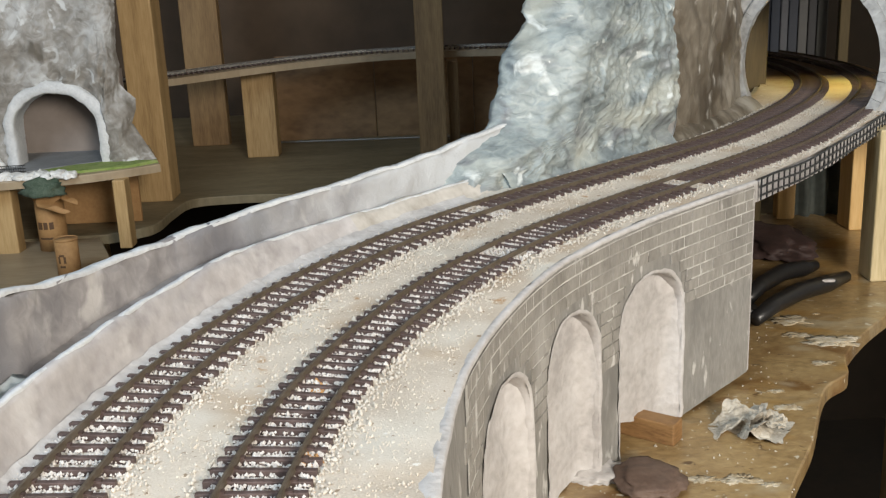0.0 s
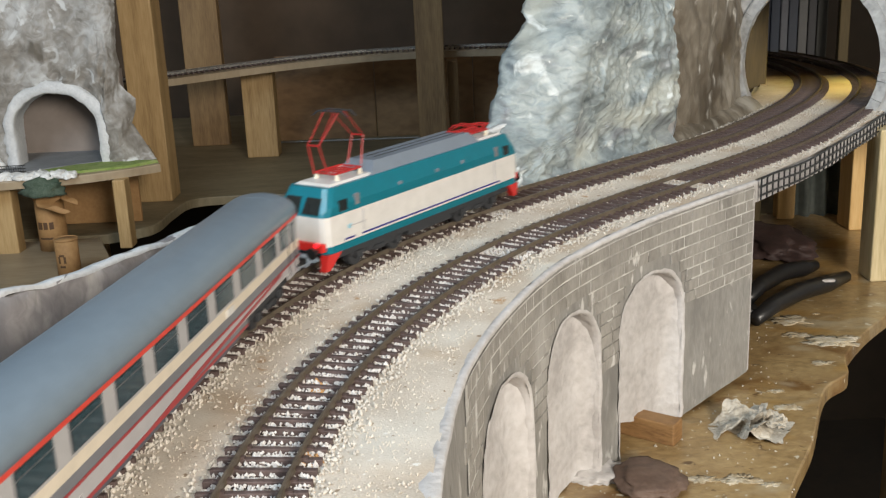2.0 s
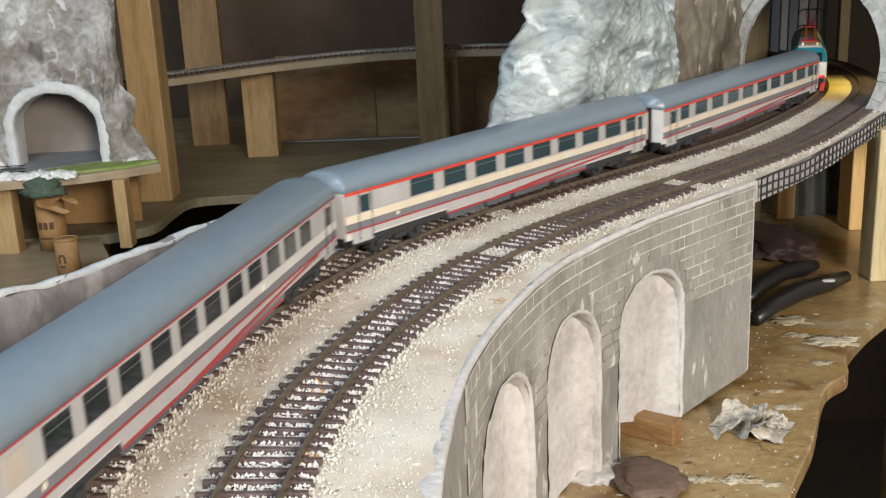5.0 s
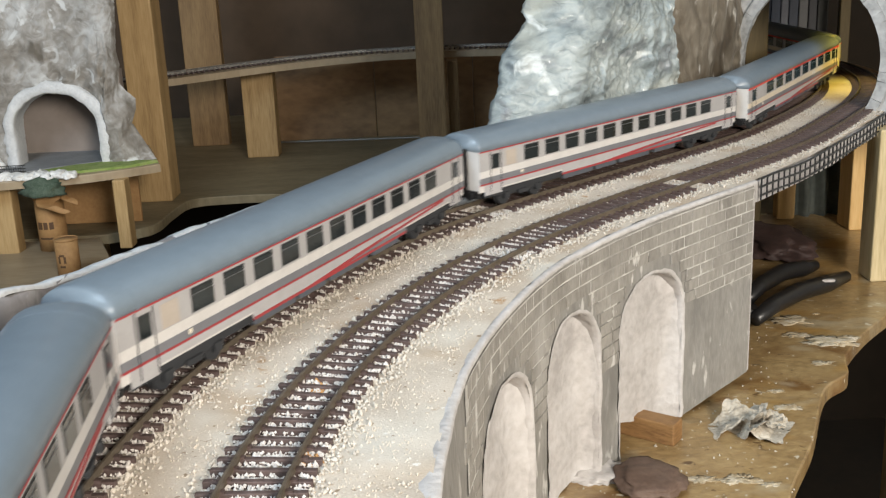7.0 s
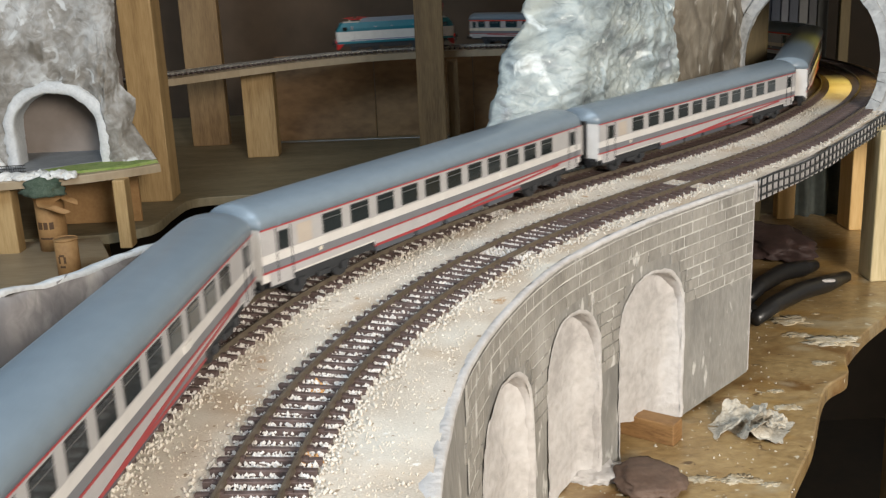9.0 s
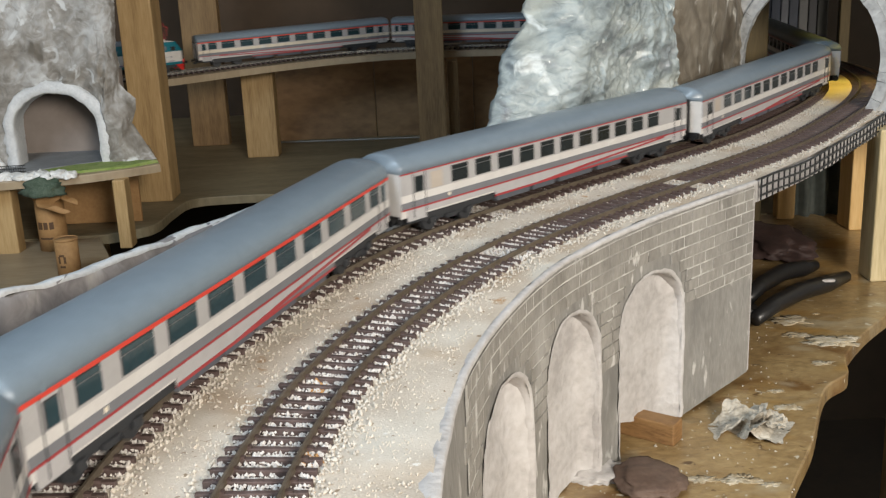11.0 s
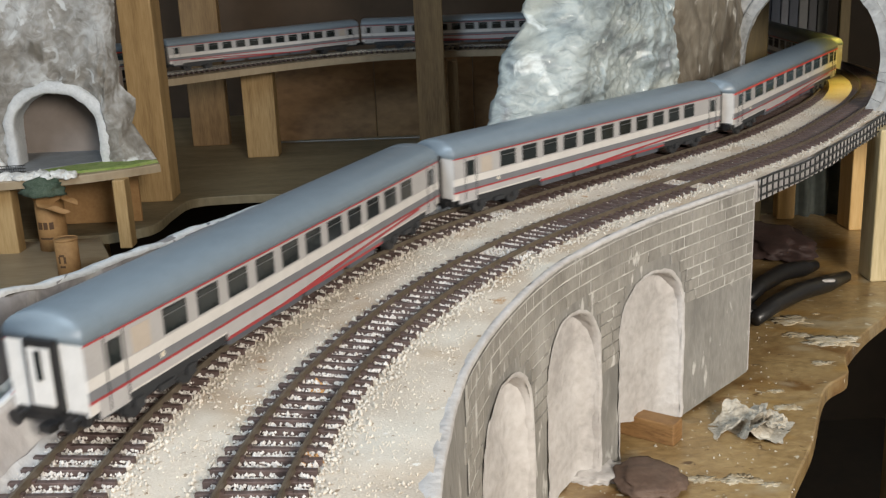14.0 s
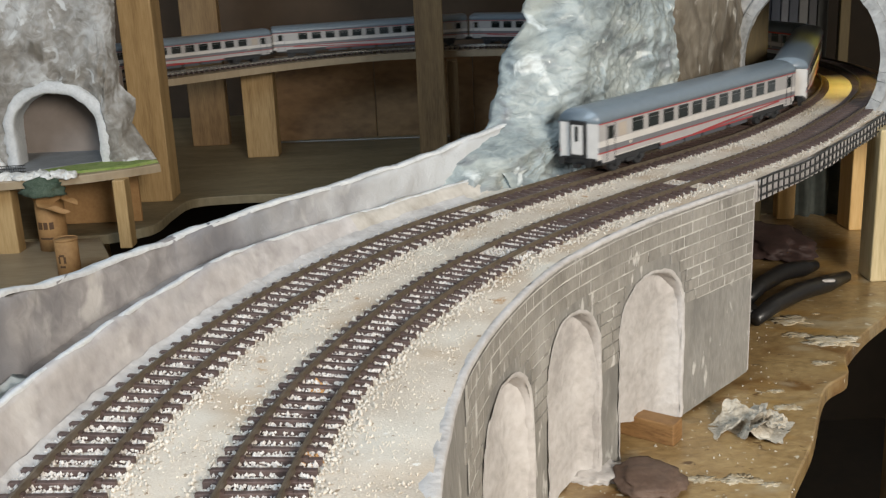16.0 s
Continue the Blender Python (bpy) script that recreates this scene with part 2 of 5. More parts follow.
def box(x0, x1, y0, y1, z0, z1, bevel=0.0, bm=None, m=None):
    own = bm is None
    bm = bm or bmesh.new()
    vs = [bm.verts.new((x, y, z)) for x in (x0, x1) for y in (y0, y1) for z in (z0, z1)]
    fs = [bm.faces.new([vs[i] for i in q]) for q in ((0, 1, 3, 2), (4, 6, 7, 5), (0, 4, 5, 1), (2, 3, 7, 6), (0, 2, 6, 4), (1, 5, 7, 3))]
    if m is not None:
        bmesh.ops.transform(bm, matrix=m, verts=vs)
    if bevel and own:
        bmesh.ops.bevel(bm, geom=bm.edges[:], offset=bevel, segments=2, affect="EDGES", profile=0.5)
    return bm


def tube(points, radius, sides=6, bm=None, cap=True):
    """A tube along points."""
    bm = bm or bmesh.new()
    rings = []
    P = [Vector(p) for p in points]
    for i, p in enumerate(P):
        d = (P[min(i + 1, len(P) - 1)] - P[max(i - 1, 0)]).normalized()
        a = d.orthogonal().normalized() if abs(d.z) > 0.95 else d.cross(Vector((0, 0, 1))).normalized()
        b = d.cross(a)
        r = radius[i] if isinstance(radius, (list, tuple)) else radius
        rings.append([bm.verts.new(p + r * (math.cos(2 * math.pi * k / sides) * a + math.sin(2 * math.pi * k / sides) * b)) for k in range(sides)])
    for A, B in zip(rings, rings[1:]):
        for k in range(sides):
            bm.faces.new((A[k], A[(k + 1) % sides], B[(k + 1) % sides], B[k]))
    if cap:
        bm.faces.new(rings[0][::-1])
        bm.faces.new(rings[-1])
    return bm


def sheet(rows, bm=None, closed=False):
    """Quads over rows of points."""
    bm = bm or bmesh.new()
    V = [[bm.verts.new(p) for p in r] for r in rows]
    for A, B in zip(V, V[1:]):
        n = len(A)
        for k in range(n if closed else n - 1):
            bm.faces.new((A[k], A[(k + 1) % n], B[(k + 1) % n], B[k]))
    return bm


def loft(sections, bm=None):
    """A closed solid through closed sections."""
    bm = bm or bmesh.new()
    V = [[bm.verts.new(p) for p in r] for r in sections]
    n = len(V[0])
    for A, B in zip(V, V[1:]):
        for k in range(n):
            bm.faces.new((A[k], A[(k + 1) % n], B[(k + 1) % n], B[k]))
    bm.faces.new(V[0][::-1])
    bm.faces.new(V[-1])
    bmesh.ops.recalc_face_normals(bm, faces=bm.faces[:])
    return bm


def rough_up(bm, amount, scale, seed=0.0, octaves=3):
    """Push vertices about by turbulent noise."""
    o = Vector((seed, seed * 1.7, seed * 0.3))
    for v in bm.verts:
        d = Vector((0, 0, 0))
        a, s = amount, scale
        for _ in range(octaves):
            d += a * noise.noise_vector(v.co * s + o)
            a, s = a * 0.5, s * 2.1
        v.co += d
    return bm


# ---------- the line of the track: curvature along its length ----------
KS = [-3.2, -0.60, -0.36, -0.12, -0.02, 0.106, 0.212, 0.318, 0.424, 0.530, 0.64, 0.78, 0.95, 1.72, 1.82, 4.0]
KV = [-1.6, -1.6, -1.2, -1.6, -2.36, -1.85, -2.065, -0.82, 0.044, 1.14, 0.75, 2.75, 2.6, 2.6, 0.0, 0.0]
DS = 0.005
SS = np.arange(-3.2, 4.0, DS)
KK = np.interp(SS, KS, KV)
TH = np.concatenate([[0], np.cumsum((KK[1:] + KK[:-1]) / 2 * DS)])
I0 = int(np.abs(SS + 0.0212).argmin())
TH += 1.4399 - TH[I0]
mid_th = (TH[1:] + TH[:-1]) / 2
XX = np.concatenate([[0], np.cumsum(np.cos(mid_th) * DS)])
YY = np.concatenate([[0], np.cumsum(np.sin(mid_th) * DS)])
XX += -0.1049 - XX[I0]
YY += 0.2828 - YY[I0]


def rise(s):
    return float(np.interp(s, (0.55, 0.8, 1.3, 1.6, 1.9), (0.0, 0.005, 0.009, 0.007, 0.000)))


def at(s, d=0.0, z=0.0):
    """A point at s along the line, d to its right, z over the rails."""
    x, y, h = (float(np.interp(s, SS, a)) for a in (XX, YY, TH))
    return Vector((x + d * math.sin(h), y - d * math.cos(h), z + rise(s)))


def heading(s):
    return float(np.interp(s, SS, TH))


def gap(s):
    u = s / 1.0606 - 0.2
    return max(0.0495, 1.0606 * (0.0535 - 0.0007 * u - 0.0382 * u * u)) if s < 0.8 else 0.0495


def wall_off(s):
    return float(np.interp(s, (-0.3, -0.05, 0.0, 0.065, 0.15, 0.22, 0.285, 0.325, 0.43, 0.60, 0.7), (0.107, 0.104, 0.103, 0.098, 0.0923, 0.0865, 0.084, 0.083, 0.084, 0.073, 0.075)))


def steps(a, b, d):
    n = max(2, int(round((b - a) / d)) + 1)
    return [a + (b - a) * i / (n - 1) for i in range(n)]


BOARD_Z = -0.13

# ---------- the room ----------


def structure(name, bm, mat, label, smooth=False, category=""):
    return tagged(part(name, bm, mat, None, label, smooth), label, category or name.split("_")[0], kind="structure")


# Floor and north wall near black: the shade below the board as colour.
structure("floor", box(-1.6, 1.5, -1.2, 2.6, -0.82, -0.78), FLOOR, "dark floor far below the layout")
structure("wall_north", box(-1.6, 1.5, 1.86, 1.92, -0.78, 1.6), DARK, "wall behind the layout, near black to stand for shade")
# These walls and the ceiling are unseen; their off-white bounces fill light.
structure("wall_south", box(-1.6, 1.5, -1.26, -1.2, -0.78, 1.6), CEIL, "unseen off-white wall that bounces fill light")
structure("wall_west", box(-1.66, -1.6, -1.2, 1.86, -0.78, 1.6), CEIL, "unseen off-white wall that bounces fill light")
structure("wall_east", box(1.5, 1.56, -1.2, 1.86, -0.78, 1.6), CEIL, "unseen off-white wall that bounces fill light")
structure("ceiling", box(-1.6, 1.5, -1.2, 1.86, 1.6, 1.65), CEIL, "unseen off-white ceiling that bounces fill light")

# ---------- boards under the layout ----------


def slab(outline, z0, z1, bevel=0.0012):
    bm = bmesh.new()
    lo = [bm.verts.new((x, y, z0)) for x, y in outline]
    hi = [bm.verts.new((x, y, z1)) for x, y in outline]
    n = len(lo)
    bm.faces.new(lo[::-1])
    top = bm.faces.new(hi)
    for i in range(n):
        bm.faces.new((lo[i], lo[(i + 1) % n], hi[(i + 1) % n], hi[i]))
    bmesh.ops.recalc_face_normals(bm, faces=bm.faces[:])
    if bevel:
        bmesh.ops.bevel(bm, geom=top.edges[:], offset=bevel, segments=2, affect="EDGES", profile=0.5)
    return bm


def smooth_line(pts, n=6):
    """A smooth curve through plan points."""
    P = [Vector((*p, 0)) for p in pts]
    out = []
    for i in range(len(P) - 1):
        a, b, c, d = P[max(i - 1, 0)], P[i], P[i + 1], P[min(i + 2, len(P) - 1)]
        for k in range(n):
            t = k / n
            v = 0.5 * (2 * b + (c - a) * t + (2 * a - 5 * b + 4 * c - d) * t * t + (3 * b - a - 3 * c + d) * t ** 3)
            out.append((v.x, v.y))
    return out + [pts[-1]]


edge = smooth_line([(0.10, -0.2), (0.13, 0.2), (0.150, 0.40), (0.164, 0.454), (0.196, 0.513), (0.226, 0.578), (0.249, 0.602), (0.262, 0.635), (0.313, 0.699), (0.42, 0.80), (0.62, 0.88)])
inner_back = smooth_line([(-0.34, 1.03), (-0.302, 1.06), (-0.296, 1.12), (-0.286, 1.174), (-0.24, 1.186), (-0.19, 1.184), (-0.13, 1.16), (-0.07, 1.0)])
inner_front = smooth_line([(-0.07, 0.997), (-0.06, 0.9), (-0.07, 0.8), (-0.12, 0.6), (-0.16, 0.3), (-0.17, -0.2)])
tagged(part("baseboard", slab(edge + [(0.66, 0.90), (0.68, 0.997)] + inner_front, BOARD_Z - 0.010, BOARD_Z), BOARD), "stained plywood baseboard with white plaster spills", "board", kind="structure")
tagged(part("baseboard", slab([(0.68, 1.0), (0.80, 1.83), (-0.75, 1.83), (-0.75, 1.00)] + inner_back, BOARD_Z - 0.010, BOARD_Z), DULL_BOARD), "dull olive-brown plywood baseboard at the back", "board", kind="structure")
# Added panel: gives the wall above the board its lit, lighter tone.
structure("backboard", box(-0.75, 0.34, 1.835, 1.850, BOARD_Z - 0.02, 0.9), BACKBOARD, "added brown panel giving the back wall its lit tone")
tagged(part("baseboard", slab([(-0.75, 0.995), (-0.75, 0.55), (-0.42, 0.60), (-0.33, 0.80), (-0.315, 0.95), (-0.345, 1.02)], BOARD_Z - 0.015, BOARD_Z - 0.0002), BOARD_BACK), "plain plywood baseboard below the small tunnel", "board", kind="structure")
for x, y in ((0.5, 1.0), (-0.6, 1.7), (0.55, 1.7), (-0.6, 0.7), (0.05, 0.45)):
    leg = thing("table_leg", "square pine leg under the baseboard", "table leg", "legs under the baseboard")
    part("post", box(x - 0.03, x + 0.03, y - 0.03, y + 0.03, -0.78, BOARD_Z - 0.015, 0.002), WOOD, leg)

# ---------- viaduct ----------
viaduct = thing("viaduct", "grey brick-scribed plaster viaduct with blind arches", "viaduct", kind="structure")
S_END = 0.430
ARCHES = [(-0.060, -0.004, -0.062, -0.034), (0.082, 0.169, -0.062, -0.0335), (0.195, 0.262, -0.060, -0.0335), (0.287, 0.354, -0.062, -0.0350)]
ZT = -0.0045


def arch_top(s):
    for a, b, spring, crown in ARCHES:
        if a < s < b:
            u = (s - (a + b) / 2) / ((b - a) / 2)
            return spring + (crown - spring) * math.sqrt(max(0.0, 1 - u * u)) ** 0.9
    return None


def pier_foot(s):
    return float(np.interp(s, (0.354, 0.43), (-0.1285, -0.1245))) if s > 0.30 else BOARD_Z


tunnel_bed = [[at(s, d, -0.0044) for d in (-0.05, 0.0, 0.05, 0.075)] for s in steps(0.87, 1.06, 0.01)]
tagged(part("tunnel_bed", sheet(tunnel_bed), PANEL), "brown bare wooden trackbed inside the tunnel", "trackbed", kind="structure")
bm = bmesh.new()
for a, b in zip([-0.32] + [v[1] for v in ARCHES], [v[0] for v in ARCHES] + [S_END]):
    rows = []
    for s in steps(a, b, 0.007):
        f = pier_foot(s if b > 0.35 else 0.0)
        rows.append([at(s, wall_off(s) + 0.0006 * noise.noise(Vector((s * 60, z * 70, 3))), z) for z in [f + (ZT - f) * k / 15 for k in range(16)]])
    sheet(rows, bm)
for a, b, spring, crown in ARCHES:
    ins = [a + (b - a) * (0.5 - 0.5 * math.cos(math.pi * i / 26)) for i in range(27)]
    tops = [spring if i in (0, 26) else arch_top(s) for i, s in enumerate(ins)]
    sheet([[at(s, wall_off(s), t + (ZT - t) * k / 4) for k in range(5)] for s, t in zip(ins, tops)], bm)
bmesh.ops.remove_doubles(bm, verts=bm.verts[:], dist=0.0003)
part("wall", bm, GREY_PAINT, viaduct, "grey painted plaster face", True)
for a, b, spring, crown in ARCHES:
    ins = [a + (b - a) * (0.5 - 0.5 * math.cos(math.pi * i / 26)) for i in range(27)]
    ring = [(a, BOARD_Z if b < 0.3 else -0.1295)] + [(s, spring if i in (0, 26) else arch_top(s)) for i, s in enumerate(ins)] + [(b, pier_foot(b))]
    dense = []
    for p, q in zip(ring, ring[1:]):
        n = max(1, int(math.hypot(q[0] - p[0], q[1] - p[1]) / 0.006))
        dense += [(p[0] + (q[0] - p[0]) * k / n, p[1] + (q[1] - p[1]) * k / n) for k in range(n)]
    dense.append(ring[-1])
    # rounded plaster reveal with a raised uneven lip
    prof = [(0.0009, -0.0024), (0.0011, -0.0010), (0.0003, 0.0), (-0.003, 0.0006), (-0.006, 0.0008), (-0.010, 0.0012)]
    c0, cz = (a + b) / 2, spring - 0.02
    rows = []
    for s, z in dense:
        v = Vector((s - c0, max(z - spring, 0)))
        v = v.normalized() if v.length > 1e-6 else Vector((0, 1))
        rows.append([at(s - v.x * g, wall_off(s) + o, z - v.y * g) for o, g in prof])
    bm = sheet(rows)
    rough_up(bm, 0.0008, 140, a * 9)
    part("arch_reveal", bm, PLASTER, viaduct, "white plaster arch lining", True)
    rows = []
    for i, s in enumerate(ins):
        foot = BOARD_Z if b < 0.3 else -0.1135 - 0.015 * (s - a) / (b - a)
        t = spring if i in (0, 26) else arch_top(s)
        rows.append([at(s, wall_off(s) - 0.0085 + 0.0075 * max(0.0, ((s - a) / (b - a) - 0.82) / 0.18) ** 2, foot + (t - foot) * k / 14) for k in range(15)])
    bm = sheet(rows)
    rough_up(bm, 0.0017, 70, a * 5 + 1, 4)
    part("arch_infill", bm, PLASTER, viaduct, "white plaster infill of the arch", True)
# end face, and the core behind
s = S_END
part("end_face", loft([[at(s, wall_off(s) - 0.0005, -0.1245), at(s, wall_off(s) - 0.0005, ZT), at(s, -0.05, ZT), at(s, -0.05, -0.1245)], [at(s + 0.003, wall_off(s) - 0.0009, -0.124), at(s + 0.003, wall_off(s) - 0.0009, ZT - 0.0005), at(s + 0.003, -0.05, ZT), at(s + 0.003, -0.05, -0.124)]]), PLASTER, viaduct)
part("core", loft([[at(s, wall_off(s) - 0.019, -0.1 if s > 0.25 else BOARD_Z), at(s, wall_off(s) - 0.019, ZT - 0.003), at(s, -0.05, ZT - 0.003), at(s, -0.05, -0.1 if s > 0.25 else BOARD_Z)] for s in steps(-0.32, S_END - 0.002, 0.02)]), PLASTER_WALL, viaduct)
# white rim along the top of the wall
rows = []
for s in steps(-0.32, S_END + 0.002, 0.0025):
    w, j = wall_off(s), 0.0012 * noise.noise(Vector((s * 38, 1, 0))) + 0.0008 * noise.noise(Vector((s * 160, 1, 4)))
    rows.append([at(s, w + 0.0007, ZT - 0.0018 + j * 0.5), at(s, w + 0.0009, ZT - 0.0006), at(s, w + 0.0002, ZT + 0.0003 + j * 0.3), at(s, w - 0.0015 + j - max(0, 0.1 - s) * 0.012, ZT + 0.0004 + j * 0.4), at(s, w - 0.0042 + j * 3 - max(0, 0.1 - s) * 0.03, ZT - 0.0007)])
part("rim", sheet(rows), PLASTER, viaduct, "white plaster rim", True)

# ---------- trackbed ----------
rows = []
for s in steps(-0.36, 0.87, 0.004):
    lo = float(np.interp(s, (0.3, 0.36, 0.7), (-0.058, -0.03, -0.045)))
    hi = wall_off(s) - 0.002 if s < 0.72 else 0.075
    rows.append([at(s, d, -0.0042 + 0.0006 * noise.noise(Vector((s * 60, d * 60, 0))) + 0.00015 * noise.noise(Vector((s * 110, d * 110, 5)))) for d in [lo + (hi - lo) * i / 40 for i in range(41)]])
tagged(part("trackbed", sheet(rows), SAND, None, "", True), "sandy pale trackbed strewn with ballast", "trackbed", kind="structure")
# wooden deck below the trackbed past the viaduct and round the back
def deck(name, s0, s1, dl, dr, z0, z1, mat, label):
    bm = loft([[at(s, dr(s), z0), at(s, dr(s), z1), at(s, dl, z1), at(s, dl, z0)] for s in steps(s0, s1, 0.02)])
    return tagged(part(name, bm, mat), label, "deck", kind="structure")


deck("track_deck", S_END + 0.004, 1.06, -0.05, lambda s: wall_off(s) - 0.001 if s < 0.72 else 0.075, -0.018, -0.0056, PLASTER, "plastered plywood deck carrying the curved tracks")
deck("back_shelf", 1.065, 3.12, -0.030, lambda s: 0.055, -0.0135, -0.005, BOARD_BACK, "curved plywood shelf carrying the far track")

deck("approach_deck", -2.96, -0.362, -0.032, lambda s: 0.034, -0.0135, -0.0048, BOARD_BACK, "plain plywood deck carrying the approach track")
for s in (-0.62, -1.15, -1.7, -2.25, -2.85):
    p = at(s, 0.0)
    leg = thing("table_leg", "square pine leg under the approach deck", "table leg", "legs under the approach deck")
    part("post", box(p.x - 0.02, p.x + 0.02, p.y - 0.02, p.y + 0.02, -0.78, -0.0137, 0.002), WOOD, leg)
for s in (2.25, 2.65, 3.05):
    p = at(s, 0.012)
    leg = thing("shelf_leg", "short pine leg under the far shelf", "shelf leg", "legs under the far shelf")
    part("post", box(p.x - 0.015, p.x + 0.015, p.y - 0.015, p.y + 0.015, BOARD_Z if p.x > -0.73 else -0.78, -0.0137, 0.002), WOOD, leg)

# ---------- tracks ----------


def sleeper_mesh():
    bm = box(-0.00102, 0.00102, -0.0152, 0.0152, -0.0046, -0.0021, 0.0003)
    for y in (-0.0092, 0.0092):
        box(-0.00085, 0.00085, y - 0.0020, y + 0.0020, -0.0022, -0.0016, bm=bm)
    me = bpy.data.meshes.new("sleeper")
    bm.to_mesh(me)
    bm.free()
    me.materials.append(SLEEPER)
    return me


SLEEPER_MESH = sleeper_mesh()


def track(s0, s1, off, near, mat, label, skip):
    t = thing("railway_track", label, "railway track", "tracks on the layout")
    for g in (-0.00875, 0.00875):
        prof = [(-0.00065, -0.0023), (0.00065, -0.0023), (0.0004, -0.0018), (0.00042, 0.0), (-0.00042, 0.0), (-0.0004, -0.0018)]
        part("rail", loft([[at(s, off(s) + g + d, z) for d, z in prof] for s in steps(s0, s1, 0.006)]), mat, t, "brown painted rail")
    rest = bmesh.new()
    s = s0
    while s < s1:
        h = heading(s) + radians(random.uniform(-1.2, 1.2))
        m = Matrix.Translation(at(s, off(s))) @ Euler((0, 0, h)).to_matrix().to_4x4()
        if any(abs(s - q) < 0.0037 for q in skip):
            s += 0.0073
            continue
        if near[0] < s < near[1]:
            ob = new("sleeper", SLEEPER_MESH)
            ob.parent, ob.matrix_local = t, m
        else:
            box(-0.00098, 0.00098, -0.015, 0.015, -0.0046, -0.0023, bm=rest, m=m)
        s += 0.0073
    tagged(part("sleeper_run", rest, SLEEPER, t), kind="stuff")
    return t


# sleepers missing at the rail joints
SKIP_A, SKIP_B = (0.281, 0.288), (0.212, 0.219, 0.398, 0.405)
track(-0.35, 1.06, lambda s: 0.0, (-0.12, 0.85), RAIL, "brown model railway track on the outer curve", SKIP_A)
track(-2.95, -0.352, lambda s: 0.0, (0, 0), RAIL, "brown model railway track on the approach deck", ())
track(1.06, 3.10, lambda s: 0.0, (1.06, 1.95), BRIGHT_RAIL, "dark track with bright steel rails on the far shelf", ())
track(-0.35, 1.05, gap, (-0.12, 0.85), RAIL, "brown model railway track on the inner curve", SKIP_B)

# ---------- ballast grains ----------


def grains(name, count, where, size, mat, label):
    rng = np.random.default_rng(4)
    verts, faces = [], []
    shape = np.array([(1, 0, 0), (-1, 0, 0), (0, 1, 0), (0, -1, 0), (0, 0, 1), (0, 0, -1)], float)
    fc = ((0, 2, 4), (2, 1, 4), (1, 3, 4), (3, 0, 4), (2, 0, 5), (1, 2, 5), (3, 1, 5), (0, 3, 5))
    for _ in range(count):
        p = where(rng)
        r = size * rng.uniform(0.5, 1.35) * (1.5 if rng.random() < 0.06 else 1)
        a = rng.uniform(0, 6.28)
        q = shape * rng.uniform(0.6, 1.1, (6, 1)) * r
        c, s_ = math.cos(a), math.sin(a)
        q = np.stack([q[:, 0] * c - q[:, 1] * s_, q[:, 0] * s_ + q[:, 1] * c + 0.3 * q[:, 2], q[:, 2]], 1)
        k = len(verts)
        verts += [(p.x + v[0], p.y + v[1], p.z + v[2]) for v in q]
        faces += [(x + k, y + k, z + k) for x, y, z in fc]
    me = bpy.data.meshes.new(name)
    me.from_pydata(verts, [], faces)
    me.materials.append(mat)
    return tagged(new(name, me), label, "ballast", kind="stuff")


def beside(rng, lo=0.0, hi=1.0):
    s = -0.14 + 0.86 * rng.random() ** 1.55
    base = 0.0 if rng.random() < 0.5 else gap(s)
    k = lo + (hi - lo) * rng.random()
    if k < 0.64:
        if s > 0.3 and rng.random() < 0.6:
            s = -0.14 + 0.44 * rng.random()
            base = 0.0 if rng.random() < 0.5 else gap(s)
        d = base + rng.uniform(-0.0145, 0.0145)
        z = -0.0031 if s < 0.28 else -0.0038
    elif k < 0.93:
        d = base + rng.choice((1, 1, 1, -1)) * ((0.0145 if s < 0.25 else 0.0158) + abs(rng.normal(0, 0.0034)))
        z = -0.0036
    else:
        d = rng.uniform(-0.018, wall_off(s) - 0.006)
        z = -0.0042
    d = max(-0.020, min(wall_off(s) - 0.004, d))
    return at(s, d, z)


grains("ballast", 22000, lambda r: beside(r, 0.0, 0.64), 0.00066, GRAVEL, "loose pale grey ballast grains between the rails")
grains("ballast", 7500, lambda r: beside(r, 0.64, 1.0), 0.00062, BEIGE_GRAVEL, "loose beige ballast grains beside the tracks")



def strewn(rng):
    s = -0.14 + 0.90 * rng.random() ** 1.4
    return at(s, rng.uniform(-0.017, wall_off(s) - 0.005), -0.0041)


grains("ballast", 18000, strewn, 0.00032, SAND_GRAIN, "fine sandy grit glued over the trackbed")

# ---------- plaster walls beyond the outer track ----------


def wall_strip(name, s0, s1, prof, mat, label, amount=0.0012):
    rows = [[at(s, d, z) for d, z in prof(s)] for s in steps(s0, s1, 0.0045)]
    bm = sheet(rows)
    rough_up(bm, amount, 60, 2.7)
    return tagged(part(name, bm, mat, None, "", True), label, "wall", kind="structure")


def inner_prof(s):
    b = float(np.interp(s, (-0.35, 0.0, 0.03, 0.095, 0.155, 0.215, 0.34), (-0.018, -0.018, -0.0188, -0.0222, -0.0255, -0.028, -0.0285)))
    t = float(np.interp(s, (-0.35, 0.0, 0.07, 0.12, 0.18, 0.24, 0.33), (0.0125, 0.0125, 0.0120, 0.0118, 0.0072, 0.0036, 0.0040)))
    out = [(b + 0.003, -0.0052), (b + 0.0005, -0.0030)]
    out += [(b - 0.0055 * k / 8, -0.003 + (t + 0.003) * k / 8) for k in range(1, 8)]
    return out + [(b - 0.0056, t - 0.0006), (b - 0.0064, t), (b - 0.0085, t), (b - 0.0095, t - 0.001), (b - 0.010, t - 0.006), (b - 0.010, -0.004)]


